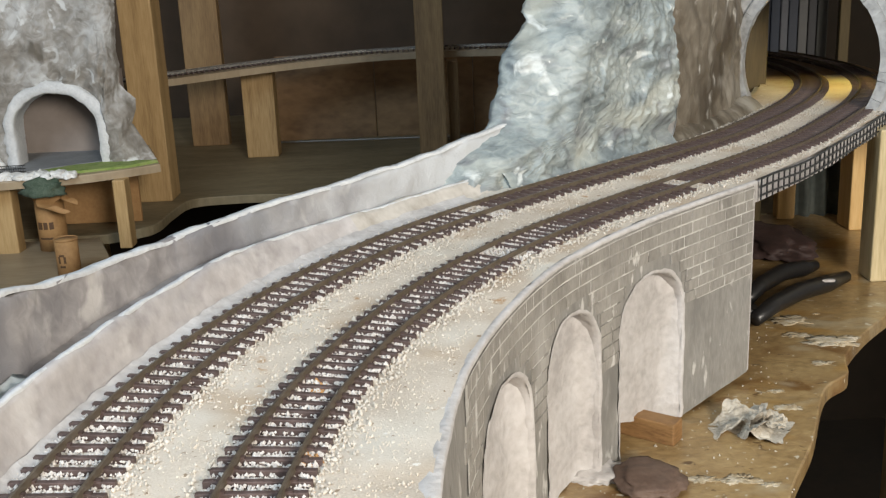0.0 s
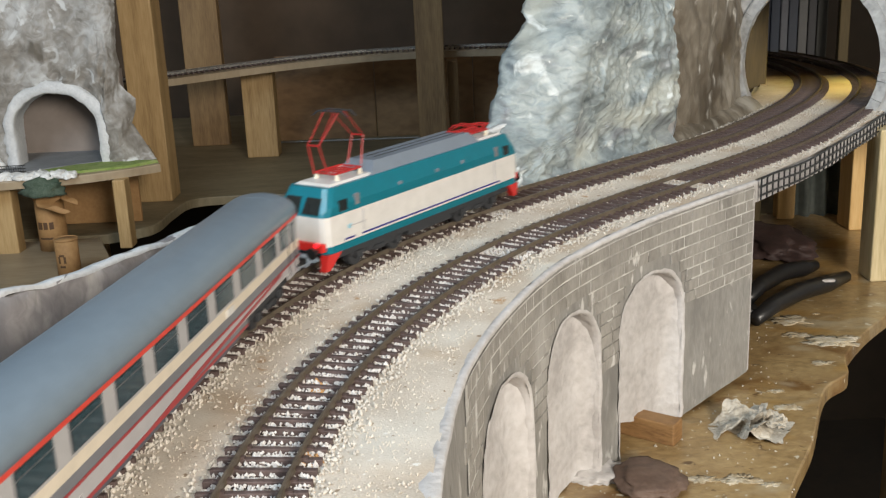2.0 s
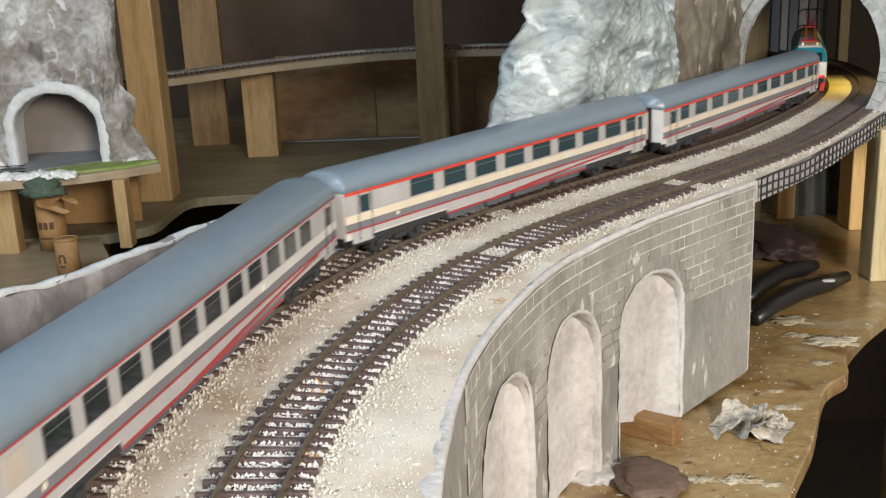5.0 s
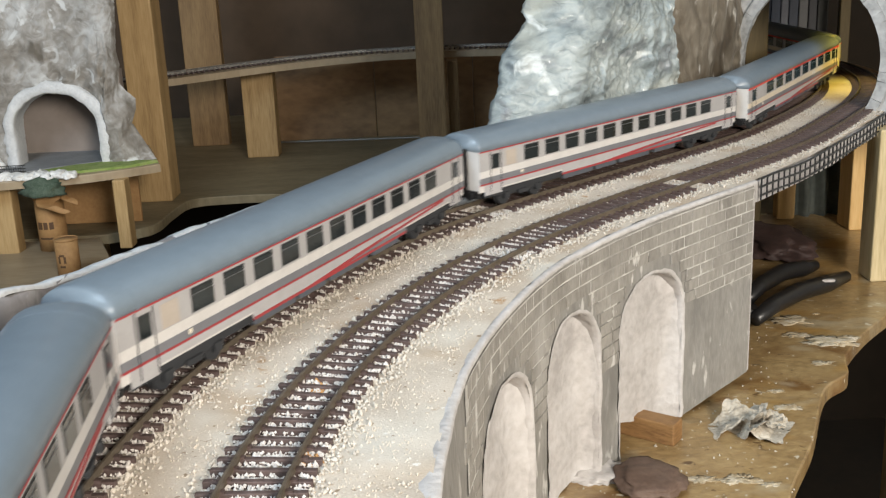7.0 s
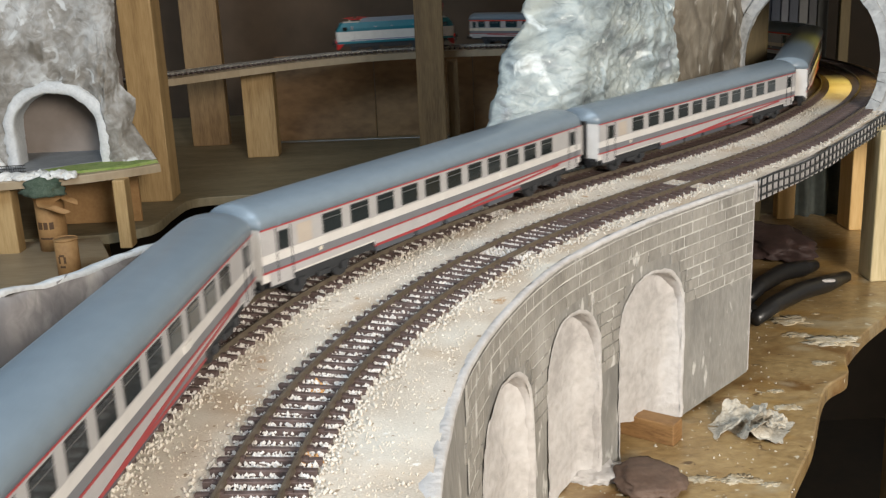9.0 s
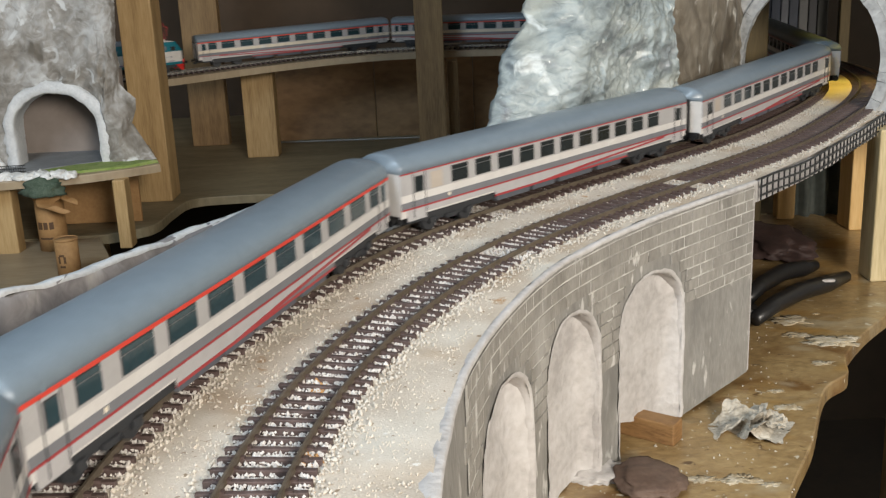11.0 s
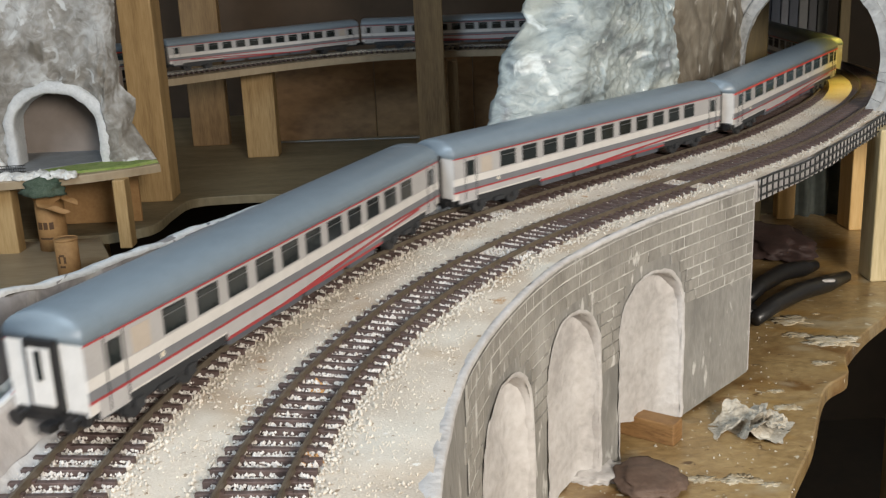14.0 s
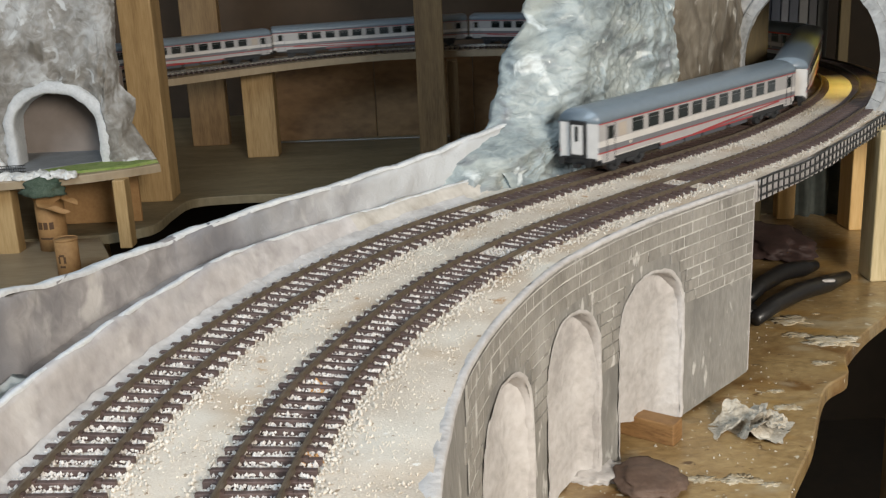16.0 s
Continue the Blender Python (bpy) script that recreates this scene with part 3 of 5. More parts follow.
def outer_prof(s):
    b = float(np.interp(s, (-0.35, 0.0, 0.1, 0.2, 0.34), (-0.036, -0.036, -0.042, -0.045, -0.045)))
    t = float(np.interp(s, (-0.35, 0.0, 0.05, 0.10, 0.17, 0.22, 0.27, 0.31, 0.345, 0.37), (0.036, 0.035, 0.0255, 0.0215, 0.0190, 0.0172, 0.0185, 0.0212, 0.026, 0.028)))
    t += 0.0012 * noise.noise(Vector((s * 45, 0, 0)))
    return [(b + 0.004, -0.006)] + [(b - 0.004 * k / 8, -0.006 + (t + 0.006) * k / 8) for k in range(1, 8)] + [(b - 0.0045, t), (b - 0.0075, t + 0.0003), (b - 0.009, t - 0.002)] + [(b - 0.009 - 0.01 * k / 6, t - 0.002 - (t + 0.126) * k / 6) for k in range(1, 7)]


wall_strip("parapet", 0.215, 0.335, inner_prof, PLASTER_BEIGE, "low beige plaster parapet below the rock")
wall_strip("parapet", -0.3, 0.215, inner_prof, PLASTER_WALL, "low pinkish grey plaster parapet beside the track")
wall_strip("outer_slope", -0.3, 0.40, outer_prof, PLASTER_GREY, "mottled grey plaster slope turning bluish white uphill", 0.002)
rows = []
for s in steps(-0.3, 0.34, 0.008):
    d, top = max(inner_prof(s), key=lambda p: p[1])
    rows.append([at(s, d - 0.003, top - 0.0045), at(s, d - 0.008, top - 0.006), at(s, -0.048, top - 0.004)])
tagged(part("trough", sheet(rows), PLASTER_GREY), "plaster gutter between the two walls", "gutter", kind="structure")

rows = []
for s in steps(-0.3, 0.30, 0.004):
    a, j = inner_prof(s)[0][0], 0.0016 * noise.noise(Vector((s * 50, 3, 1)))
    rows.append([at(s, a - 0.0028, -0.0018), at(s, a, -0.0030), at(s, a + 0.0022 + j, -0.0032), at(s, max(a + 0.005 + j, -0.0165 + j * 0.6), -0.0046)])
tagged(part("plaster_fillet", rough_up(sheet(rows), 0.0009, 130, 5), PLASTER, None, "", True), "smeared white plaster along the parapet foot", "plaster fillet", kind="structure")

# white plaster caps on the two edges
def cap(name, prof, s0, s1, lo, hi, z):
    rows = []
    for s in steps(s0, s1, 0.004):
        d0, t = prof(s)
        j = 0.0009 * noise.noise(Vector((s * 90, lo * 50, 2)))
        rows.append([at(s, d0 + lo, t - 0.0009 + j), at(s, d0 + lo - 0.0002, t + z * 0.6 + j), at(s, d0 + (lo + hi) / 2, t + z + j), at(s, d0 + hi, t + z * 0.4 + j), at(s, d0 + hi - 0.001, t - 0.003)])
    return tagged(part(name, sheet(rows), WHITE_EDGE, None, "", True), "uneven white plaster edge on the wall", "wall edge", kind="structure")


def top_of(prof):
    def get(s):
        d, z = max(prof(s), key=lambda p: p[1])
        return d, z
    return get


cap("parapet_edge", top_of(inner_prof), -0.3, 0.335, 0.0003, -0.0022, 0.0003)
cap("slope_edge", top_of(outer_prof), -0.3, 0.37, 0.0035, -0.002, 0.0006)

# ---------- rock massif ----------


def ridges(v, seed):
    """Creased relief, 0 to 1 at the crests."""
    out, a, f = 0.0, 0.55, 1.0
    for k in range(5):
        out += a * (1 - abs(2 * noise.noise(v * f + Vector((seed, k * 3.1, 0)))))
        a, f = a * 0.5, f * 2.05
    return out


def crease(bm, amount, scale, seed, axis):
    for v in bm.verts:
        w = v.co * scale
        warp = noise.noise_vector(w * 0.6 + Vector((seed, 1, 2))) * 0.9
        v.co += axis * amount * (ridges(w + warp, seed) - 0.55) + noise.noise_vector(w * 0.45) * amount * 0.7
    return bm


ROCK_LEFT = ((-0.006, 0.012, 0.022, 0.03, 0.069, 0.084, 0.1, 0.2), (0.27, 0.314, 0.352, 0.364, 0.374, 0.392, 0.395, 0.42))


def rock_right(z):
    return 0.512 + 0.004 * math.sin(z * 60)


rows = []
for z in steps(-0.006, 0.20, 0.0015):
    a, b = float(np.interp(z, *ROCK_LEFT)), rock_right(z)
    sil = at(a, -0.062, z)
    row = [sil + Vector((0.02 + 0.10 * u, 0.02 + 0.30 * u, -0.02 * u)) for u in (1, 0.8, 0.6, 0.45, 0.3, 0.2, 0.12, 0.06, 0.02)]
    a2 = a + 0.045
    for k in range(18):
        u = k / 18
        row.append(at(a + 0.045 * u ** 1.6, -0.062 + (0.036 - 0.05 * max(0, z - 0.03)) * math.sin(u * math.pi / 2), z))
    n = 120
    for k in range(n + 1):
        u = k / n
        row.append(at(a2 + (b - a2) * u, -0.026 + 0.003 * u - 0.05 * max(0, z - 0.03), z))
    rows.append(row)
bm = crease(sheet(rows), 0.0078, 34, 2.0, Vector((0.55, -0.8, 0.15)))
crease(bm, 0.0034, 80, 6.0, Vector((0.55, -0.8, 0.15)))
crease(bm, 0.0014, 190, 9.0, Vector((0.55, -0.8, 0.15)))
rock = thing("rock_massif", "crumpled grey-blue plaster rock face", "rock", kind="structure")
part("rock_face", bm, ROCK, rock, "", True)
rows = [[at(s, float(np.interp(s, (0.51, 0.57, 0.63, 0.675), (-0.032, -0.0285, -0.031, -0.040))) - 0.02 * max(0, z - 0.06), z) for s in steps(0.510, 0.674, 0.0025)] for z in steps(-0.006, 0.2, 0.0035)]
bm = crease(sheet(rows), 0.0050, 34, 5.0, Vector((0.6, -0.75, 0.1)))
part("shaded_face", bm, ROCK_DARK, rock, "brown washed rock face beside the portal", True)
part("rock_edge", rough_up(sheet([[at(rock_right(z), -0.023 - 0.05 * max(0, z - 0.03), z), at(rock_right(z) + 0.0015, -0.0245 - 0.05 * max(0, z - 0.03), z), at(rock_right(z) - 0.002, -0.036, z), at(0.50, -0.06, z)] for z in steps(-0.006, 0.2, 0.004)]), 0.0012, 90, 3), PLASTER, rock, "white torn plaster edge", True)

def rock_foot(s0, s1, mat, label, tall=1.0):
    rows = []
    for s in steps(s0, s1, 0.003):
        e = 0.0012 * noise.noise(Vector((s * 70, 4, 0)))
        rows.append([at(s, -0.0345, 0.012 * tall), at(s, -0.029 + e, 0.006 * tall + e), at(s, -0.025 + e, 0.0012 * tall - e), at(s, -0.0225 + e, -0.0022), at(s, -0.0200 + e * 2, -0.0047)])
    part("rock_foot", rough_up(sheet(rows), 0.0012, 110, 4), mat, rock, label, True)


rock_foot(0.335, 0.512, ROCK, "")
rock_foot(0.512, 0.675, ROCK_DARK, "brown washed foot of the rock", 0.5)

# ---------- large tunnel portal ----------
portal = thing("tunnel_portal", "pale grey arched portal over two tracks", "tunnel portal", kind="structure")
PO = Vector((0.260, 0.860, 0))
PN = Vector((math.cos(1.05), math.sin(1.05), 0))
PU = Vector((PN.y, -PN.x, 0))


def on_portal(u, z, n=0.0):
    return PO + PU * u + PN * n + Vector((0, 0, z))


def opening(k, grow=0.0):
    """The horseshoe outline, k from 0 (left foot) to 1 (right foot)."""
    a = radians(-38 + 256 * k)
    cu, cz, ru, rz = 0.0445, 0.036, 0.0525 + grow, 0.064 + grow
    u, z = cu - ru * math.cos(a), cz + rz * math.sin(a)
    return u, max(z, -0.005)


n = 40
for k in range(n):
    ring = []
    for kk in (k / n + 0.0001, (k + 1) / n - 0.0001):
        (u0, z0), (u1, z1) = opening(kk), opening(kk, 0.0085)
        ring.append([on_portal(u0, z0, -0.003), on_portal(u1, z1, -0.003), on_portal(u1, z1, 0.006), on_portal(u0, z0, 0.006)])
    bm = loft(ring)
    rough_up(bm, 0.0007, 160, k)
    part("voussoir", bm, PORTAL, portal)
rows = []
for k in range(61):
    (u0, z0), (u1, z1) = opening(k / 60, 0.006), opening(k / 60, 0.012)
    d = Vector((u1 - u0, z1 - z0)).normalized()
    rows.append([on_portal(u0 + d.x * e, max(z0 + d.y * e, -0.01), 0.0) for e in (0, 0.012, 0.03, 0.055, 0.09, 0.14)])
bm = sheet(rows)
rough_up(bm, 0.002, 50, 8)
part("portal_wall", bm, PORTAL, portal, "grey plaster round the portal", True)
rows = [[on_portal(*opening(k / 60, 0.004), dn) for dn in (0.004, 0.012, 0.022)] for k in range(61)]
part("lining", sheet(rows), PLASTER_WALL, portal, "", True)

# Unseen cover above the tunnel, added to keep the lamps off its inside.
bm = slab([(0.06, 0.86), (0.27, 0.885), (0.40, 0.80), (0.62, 0.84), (0.62, 1.36), (0.06, 1.36)], 0.165, 0.18, 0.0)
part("mountain_top", rough_up(bm, 0.004, 20, 3), ROCK_GREY, portal, "unseen cover added to shade the tunnel")

# ---------- pine posts and panels ----------


def post(name, x0, x1, y0, y1, z0, z1, label, mat=None, tilt=0.0, group="pine posts of the frame"):
    t = thing(name, label, "post", group)
    bm = box(x0, x1, y0, y1, z0, z1, 0.0012)
    if tilt:
        bmesh.ops.rotate(bm, verts=bm.verts[:], cent=((x0 + x1) / 2, (y0 + y1) / 2, z0), matrix=Euler((0, radians(tilt), 0)).to_matrix())
    part("beam", bm, mat or WOOD, t)
    return t


post("pine_post", -0.344, -0.307, 1.17, 1.21, BOARD_Z, 0.42, "tall pale pine post standing on the baseboard")
post("pine_post", -0.024, 0.012, 1.345, 1.385, BOARD_Z, 0.42, "tall brown pine post darkened for the dim back", DARKWOOD)
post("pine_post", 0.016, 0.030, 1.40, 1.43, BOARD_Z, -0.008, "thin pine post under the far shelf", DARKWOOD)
post("pine_post", -0.263, -0.220, 1.42, 1.45, BOARD_Z, -0.007, "short pine post holding the far shelf")
post("pine_post", -0.362, -0.308, 1.53, 1.55, BOARD_Z, 0.42, "pale plywood upright darkened for the dim back", DARKWOOD)
post("pine_post", 0.374, 0.393, 0.925, 0.955, BOARD_Z, -0.015, "fresh pine post under the curved deck", FRESH_WOOD)
post("pine_post", 0.324, 0.341, 0.975, 0.99, BOARD_Z, -0.015, "fresh pine post under the tunnel deck", FRESH_WOOD)
post("pine_post", 0.333, 0.371, 0.775, 0.80, BOARD_Z, -0.010, "pale pine post beside the portal", PALE_WOOD)
post("pine_post", 0.286, 0.307, 0.972, 0.99, BOARD_Z, 0.4, "post behind the tunnel with shade in its colour", OLIVE)
post("pine_post", 0.475, 0.487, 1.24, 1.25, BOARD_Z, 0.4, "slim olive post behind the tunnel with shade in its colour", OLIVE)
riser = thing("riser_panel", "reddish plywood panelling below the far shelf", "panelling")
for x0, x1 in ((-0.235, -0.0905), (-0.0895, 0.0545), (0.0555, 0.20)):
    part("panel", box(x0, x1, 1.545 + 0.001 * random.random(), 1.555, BOARD_Z, -0.006, 0.0008), PANEL, riser)
tagged(part("metal_strip", tube([(-0.23, 1.512, BOARD_Z + 0.004), (-0.1, 1.505, BOARD_Z + 0.004), (0.05, 1.50, BOARD_Z + 0.004)], 0.0012, 6), STEEL), "bright metal rail lying below the shelf", "rail")

# binders and boards leaning behind the tunnel
rng = random.Random(3)
x = 0.372
for i, (w, c) in enumerate([(0.012, (0.05, 0.05, 0.05)), (0.013, (0.45, 0.46, 0.46)), (0.016, (0.03, 0.04, 0.07)), (0.012, (0.05, 0.065, 0.10)), (0.010, (0.16, 0.17, 0.20)), (0.012, (0.05, 0.06, 0.085)), (0.012, (0.13, 0.13, 0.13)), (0.011, (0.035, 0.035, 0.04)), (0.014, (0.04, 0.04, 0.035))]):
    b = thing("binder", "dark upright binder standing behind the tunnel", "binder", "binders behind the tunnel")
    part("cover", box(x, x + w - 0.001, 1.30, 1.40, BOARD_Z, 0.14 + rng.uniform(-0.02, 0.03), 0.001), plain("binder_cover", tuple(0.8 * v for v in c), 0.6), b)
    x += w

# ---------- left plateau with the small tunnel ----------
plateau = thing("plateau", "plywood plateau with grey road and green flock", "plateau", kind="structure")
PZ = -0.055
pl_edge = smooth_line([(-0.47, 0.93), (-0.421, 0.945), (-0.375, 0.955), (-0.335, 0.965), (-0.30, 0.985), (-0.272, 1.005)])
part("board", slab(pl_edge + [(-0.312, 1.12), (-0.60, 1.16), (-0.60, 0.93)], PZ - 0.008, PZ), BOARD_BACK, plateau)
part("grass", rough_up(slab([(-0.385, 0.985), (-0.34, 0.975), (-0.30, 0.99), (-0.275, 1.012), (-0.325, 1.02), (-0.36, 1.01)], PZ - 0.001, PZ + 0.0025, 0.001), 0.001, 120, 1), GRASS, plateau, "green flock grass")
part("road", slab([(-0.50, 0.985), (-0.40, 0.985), (-0.36, 1.012), (-0.33, 1.03), (-0.33, 1.12), (-0.45, 1.12)], PZ - 0.001, PZ + 0.0015, 0.0004), GREY_ROAD, plateau, "grey road into the tunnel")
for x, w in ((-0.311, 0.012), (-0.428, 0.020)):
    post("pine_post", x, x + w, 0.972, 0.99, BOARD_Z if x > -0.4 else BOARD_Z - 0.05, PZ - 0.0078, "thin pine post under the plateau")


def small_arch(k, grow=0.0):
    a = math.pi * k
    cx, cz, rx, rz = -0.3725, -0.018, 0.0405 + grow, 0.034 + grow
    if k < 0.2:
        return cx - rx, PZ + (cz - PZ) * k / 0.2
    if k > 0.8:
        return cx + rx, PZ + (cz - PZ) * (1 - k) / 0.2
    a = math.pi * (k - 0.2) / 0.6
    return cx - rx * math.cos(a), cz + rz * math.sin(a)


def rock_edge(z):
    return float(np.interp(z, (PZ, PZ + 0.004, -0.03, -0.006, 0.004, 0.02, 0.12), (-0.280, -0.297, -0.304, -0.296, -0.292, -0.309, -0.305)))


small = thing("small_tunnel", "rough grey plaster rock with a whitish arched portal", "tunnel", kind="structure")
rows = []
for i in range(61):
    (x0, z0), (x1, z1) = small_arch(i / 60), small_arch(i / 60, 0.010)
    e = 0.0075 + 0.003 * noise.noise(Vector((i * 0.4, 0, 0)))
    d = Vector((x1 - x0, z1 - z0)).normalized()
    p = [(0.0, 0.022), (0.0, 0.004), (0.0, -0.0035), (0.0012, -0.0055), (e + 0.002, -0.0050), (e + 0.004, -0.001), (e + 0.004, 0.004)]
    rows.append([(x0 + d.x * u, 1.02 + n, z0 + d.y * u) for u, n in p])
part("portal_ring", rough_up(sheet(rows), 0.0012, 90, 2), WHITE_EDGE, small, "whitish plaster arch ring", True)
rows = []
for i in range(161):
    x0, z0 = small_arch(i / 160, 0.006)
    row = []
    for k in range(56):
        u = k / 55
        ang = math.pi * i / 160
        ex = -0.36 - 0.16 * math.cos(ang) if i < 80 else 0.0
        ez = PZ + (0.22) * (math.sin(ang) ** 0.45)
        if i >= 80:
            ex = -0.36 + (rock_edge(ez) + 0.36) * min(1.0, (i - 79) / 16)
        row.append((x0 + (ex - x0) * u, 1.02 + 0.012 * u - 0.016 * math.sin(u * 3) * (0.4 + 0.6 * abs(math.cos(ang))), z0 + (ez - z0) * u))
    rows.append(row)
part("rock_face", crease(rough_up(sheet(rows), 0.003, 36, 6, 3), 0.006, 34, 7.0, Vector((0.1, -1, 0.1))), ROCK_GREY, small, "brownish grey plaster rock", True)
part("side_face", rough_up(sheet([[(rock_edge(z) * y / 1.02 - 0.15 * (y - 1.032) - 0.001, y, z) for y in steps(1.032, 1.12, 0.006)] for z in steps(PZ, 0.165, 0.006)]), 0.003, 40, 9, 3), ROCK_GREY, small, "", True)
part("tunnel_back", box(-0.46, -0.326, 1.09, 1.10, PZ, 0.03), TUNNEL_BACK, small, "dull brown board closing the tunnel")
bm = bmesh.new()
for i in range(26):
    a = -0.452 + i * 0.0022
    tube([(a, 0.983, PZ), (a, 0.983, PZ + 0.0085)], 0.0003, 4, bm)
for z in (0.002, 0.005, 0.008):
    tube([(-0.452, 0.983, PZ + z), (-0.395, 0.985, PZ + z)], 0.0004, 4, bm)
tagged(part("railing", bm, FENCE), "small black railing at the plateau road", "railing")
# snow-like foam, foliage and bark at the plateau's rim
def lump(name, c, r, mat, label, category, seed, amount=0.3, sub=3, scale=None):
    bm = bmesh.new()
    bmesh.ops.create_icosphere(bm, subdivisions=sub, radius=1.0)
    for v in bm.verts:
        q = v.co.copy()
        k = 1 + amount * noise.noise(q * 1.7 + Vector((seed, 0, 0))) + amount * 0.6 * noise.noise(q * 4.5 + Vector((0, seed, 0))) + amount * 0.35 * noise.noise(q * 10 + Vector((0, seed, 3)))
        v.co = Vector((q.x * r[0] * k + c[0], q.y * r[1] * k + c[1], max(q.z * r[2] * k, -r[2] * 0.55) + c[2]))
    return tagged(part(name, bm, mat, None, "", True), label, category)


for i in range(9):
    lump("foam_clump", (-0.415 + i * 0.0085, 0.957 + 0.002 * (i % 3), PZ + 0.001 + 0.0012 * (i % 2)), (0.0075, 0.008, 0.0045), SNOW, "white foam clump on the plateau rim", "foam", i * 3.1, 0.5)
lump("foliage", (-0.372, 0.952, PZ - 0.009), (0.022, 0.010, 0.011), MOSS, "dark green foliage hanging below the rim", "foliage", 3, 0.6)
lump("foam_clump", (-0.436, 1.012, PZ + 0.004), (0.010, 0.008, 0.008), SNOW, "white foam heap beside the tunnel", "foam", 8, 0.4)
bm = sheet([[(-0.366 + 0.012 * math.cos(a) + 0.014 * v, 0.955 + 0.008 * math.sin(a), PZ - 0.020 + 0.006 * math.sin(a) - 0.006 * v) for a in steps(0, 5.4, 0.3)] for v in steps(0, 1, 0.2)])
tagged(part("bark_roll", rough_up(bm, 0.001, 90, 4), CARD, None, "", True), "curled strip of brown bark", "bark")


def carton(x, y, z0, r, height, bars):
    t = thing("cardboard_tube", "brown cardboard tube with dark print", "cardboard tube", "cardboard tubes under the plateau")
    bm = bmesh.new()
    bmesh.ops.create_cone(bm, cap_ends=True, segments=32, radius1=r, radius2=r, depth=height, matrix=pose(x, y, z0 + height / 2))
    part("tube", bm, CARD, t, "", True)
    part("rim", tube([(x + r * math.cos(a), y + r * math.sin(a), z0 + height) for a in steps(0, 2 * math.pi, 0.26)], 0.0008, 6), CARD, t)
    for z, a0, a1, hh in bars:
        rows = [[(x + (r + 0.0003) * math.cos(a), y + (r + 0.0003) * math.sin(a), z0 + zz) for zz in (z, z + hh)] for a in steps(a0, a1, 0.1)]
        part("print_bar", sheet(rows), INK, t)


carton(-0.378, 0.985, BOARD_Z, 0.0135, 0.052, [(0.022, -2.3, -1.9, 0.007), (0.022, -1.8, -1.5, 0.007), (0.022, -1.4, -1.1, 0.007), (0.012, -2.2, -1.2, 0.002)])
carton(-0.331, 0.888, BOARD_Z, 0.0100, 0.034, [(0.010, -2.0, -1.5, 0.002), (0.014, -2.1, -1.9, 0.006), (0.014, -1.6, -1.4, 0.006), (0.020, -2.0, -1.5, 0.002)])
post("back_board", -0.40, -0.318, 1.08, 1.085, BOARD_Z, PZ - 0.0085, "brown hardboard below the plateau", CARD)
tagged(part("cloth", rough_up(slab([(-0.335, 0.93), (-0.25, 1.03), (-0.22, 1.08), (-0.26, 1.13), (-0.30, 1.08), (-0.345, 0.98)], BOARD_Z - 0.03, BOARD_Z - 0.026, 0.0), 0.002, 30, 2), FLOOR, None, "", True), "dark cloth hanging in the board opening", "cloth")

# ---------- things on the board by the viaduct ----------
b = thing("wooden_block", "small dark-grained wooden block wedged under the pier", "wooden block")
bm = box(0.0, 0.075, 0.0, 0.012, BOARD_Z, -0.1175, 0.0008, None, pose(0.120, 0.5124, 0, 0, 0, 144.0) @ Matrix.Scale(-1, 4, (0, 1, 0)))
bmesh.ops.recalc_face_normals(bm, faces=bm.faces[:])
part("block", bm, BLOCK, b)


def scrap(c, r, height, seed, label):
    """Crumpled torn flaps of plaster gauze lying on the board in one heap."""
    rng = random.Random(seed)
    heap = thing("plaster_scrap", label, "plaster scrap")
    for j in range(6):
        a, k = j * 2.4, 0.10 + 0.62 * (j / 5) ** 0.7
        mid = Vector((c[0] + r[0] * k * math.cos(a), c[1] + r[1] * k * math.sin(a), height * (1.0 - k) * 0.75))
        m = Matrix.Translation(mid) @ Euler((rng.uniform(-0.8, 0.8), rng.uniform(-0.8, 0.8), a)).to_matrix().to_4x4()
        w, h = r[0] * rng.uniform(0.42, 0.66), r[1] * rng.uniform(0.36, 0.55)
        rows = []
        for i in range(17):
            row = []
            for n in range(17):
                u, v = i / 8 - 1, n / 8 - 1
                q = Vector((u * 0.55, v * 0.55, seed + j * 3.7))
                e = 1 + 0.25 * noise.noise(Vector((u * 2.3, v * 2.3, j + seed)))
                p = m @ Vector((u * w * e, v * h * e, height * 0.75 * (ridges(q, seed) - 0.6)))
                row.append((p.x, p.y, BOARD_Z + max(0.0003 + 0.0004 * j / 9, p.z)))
            rows.append(row)
        part("flap", sheet(rows), PAPER, heap)
    return heap


scrap((0.164, 0.530), (0.017, 0.021), 0.0085, 4.0, "crumpled scrap of whitish plaster gauze")
scrap((0.181, 0.537), (0.009, 0.012), 0.005, 9.0, "flat torn scrap of plaster gauze")


def on_board(rng):
    y = 0.44 + 0.30 * rng.random() ** 1.3
    x = 0.06 + 0.25 * y - 0.005 - 0.11 * rng.random() ** 1.2
    return Vector((x, y, BOARD_Z + 0.0002))


grains("plaster_specks", 260, on_board, 0.00062, PAPER, "dried plaster specks strewn over the board")
def rusty(rng):
    b = Vector((-0.0425, 0.317, 0)) if rng.random() < 0.45 else Vector((-0.0405, 0.267, 0))
    return b + Vector((rng.normal(0, 0.0014), rng.normal(0, 0.0035), -0.0034))


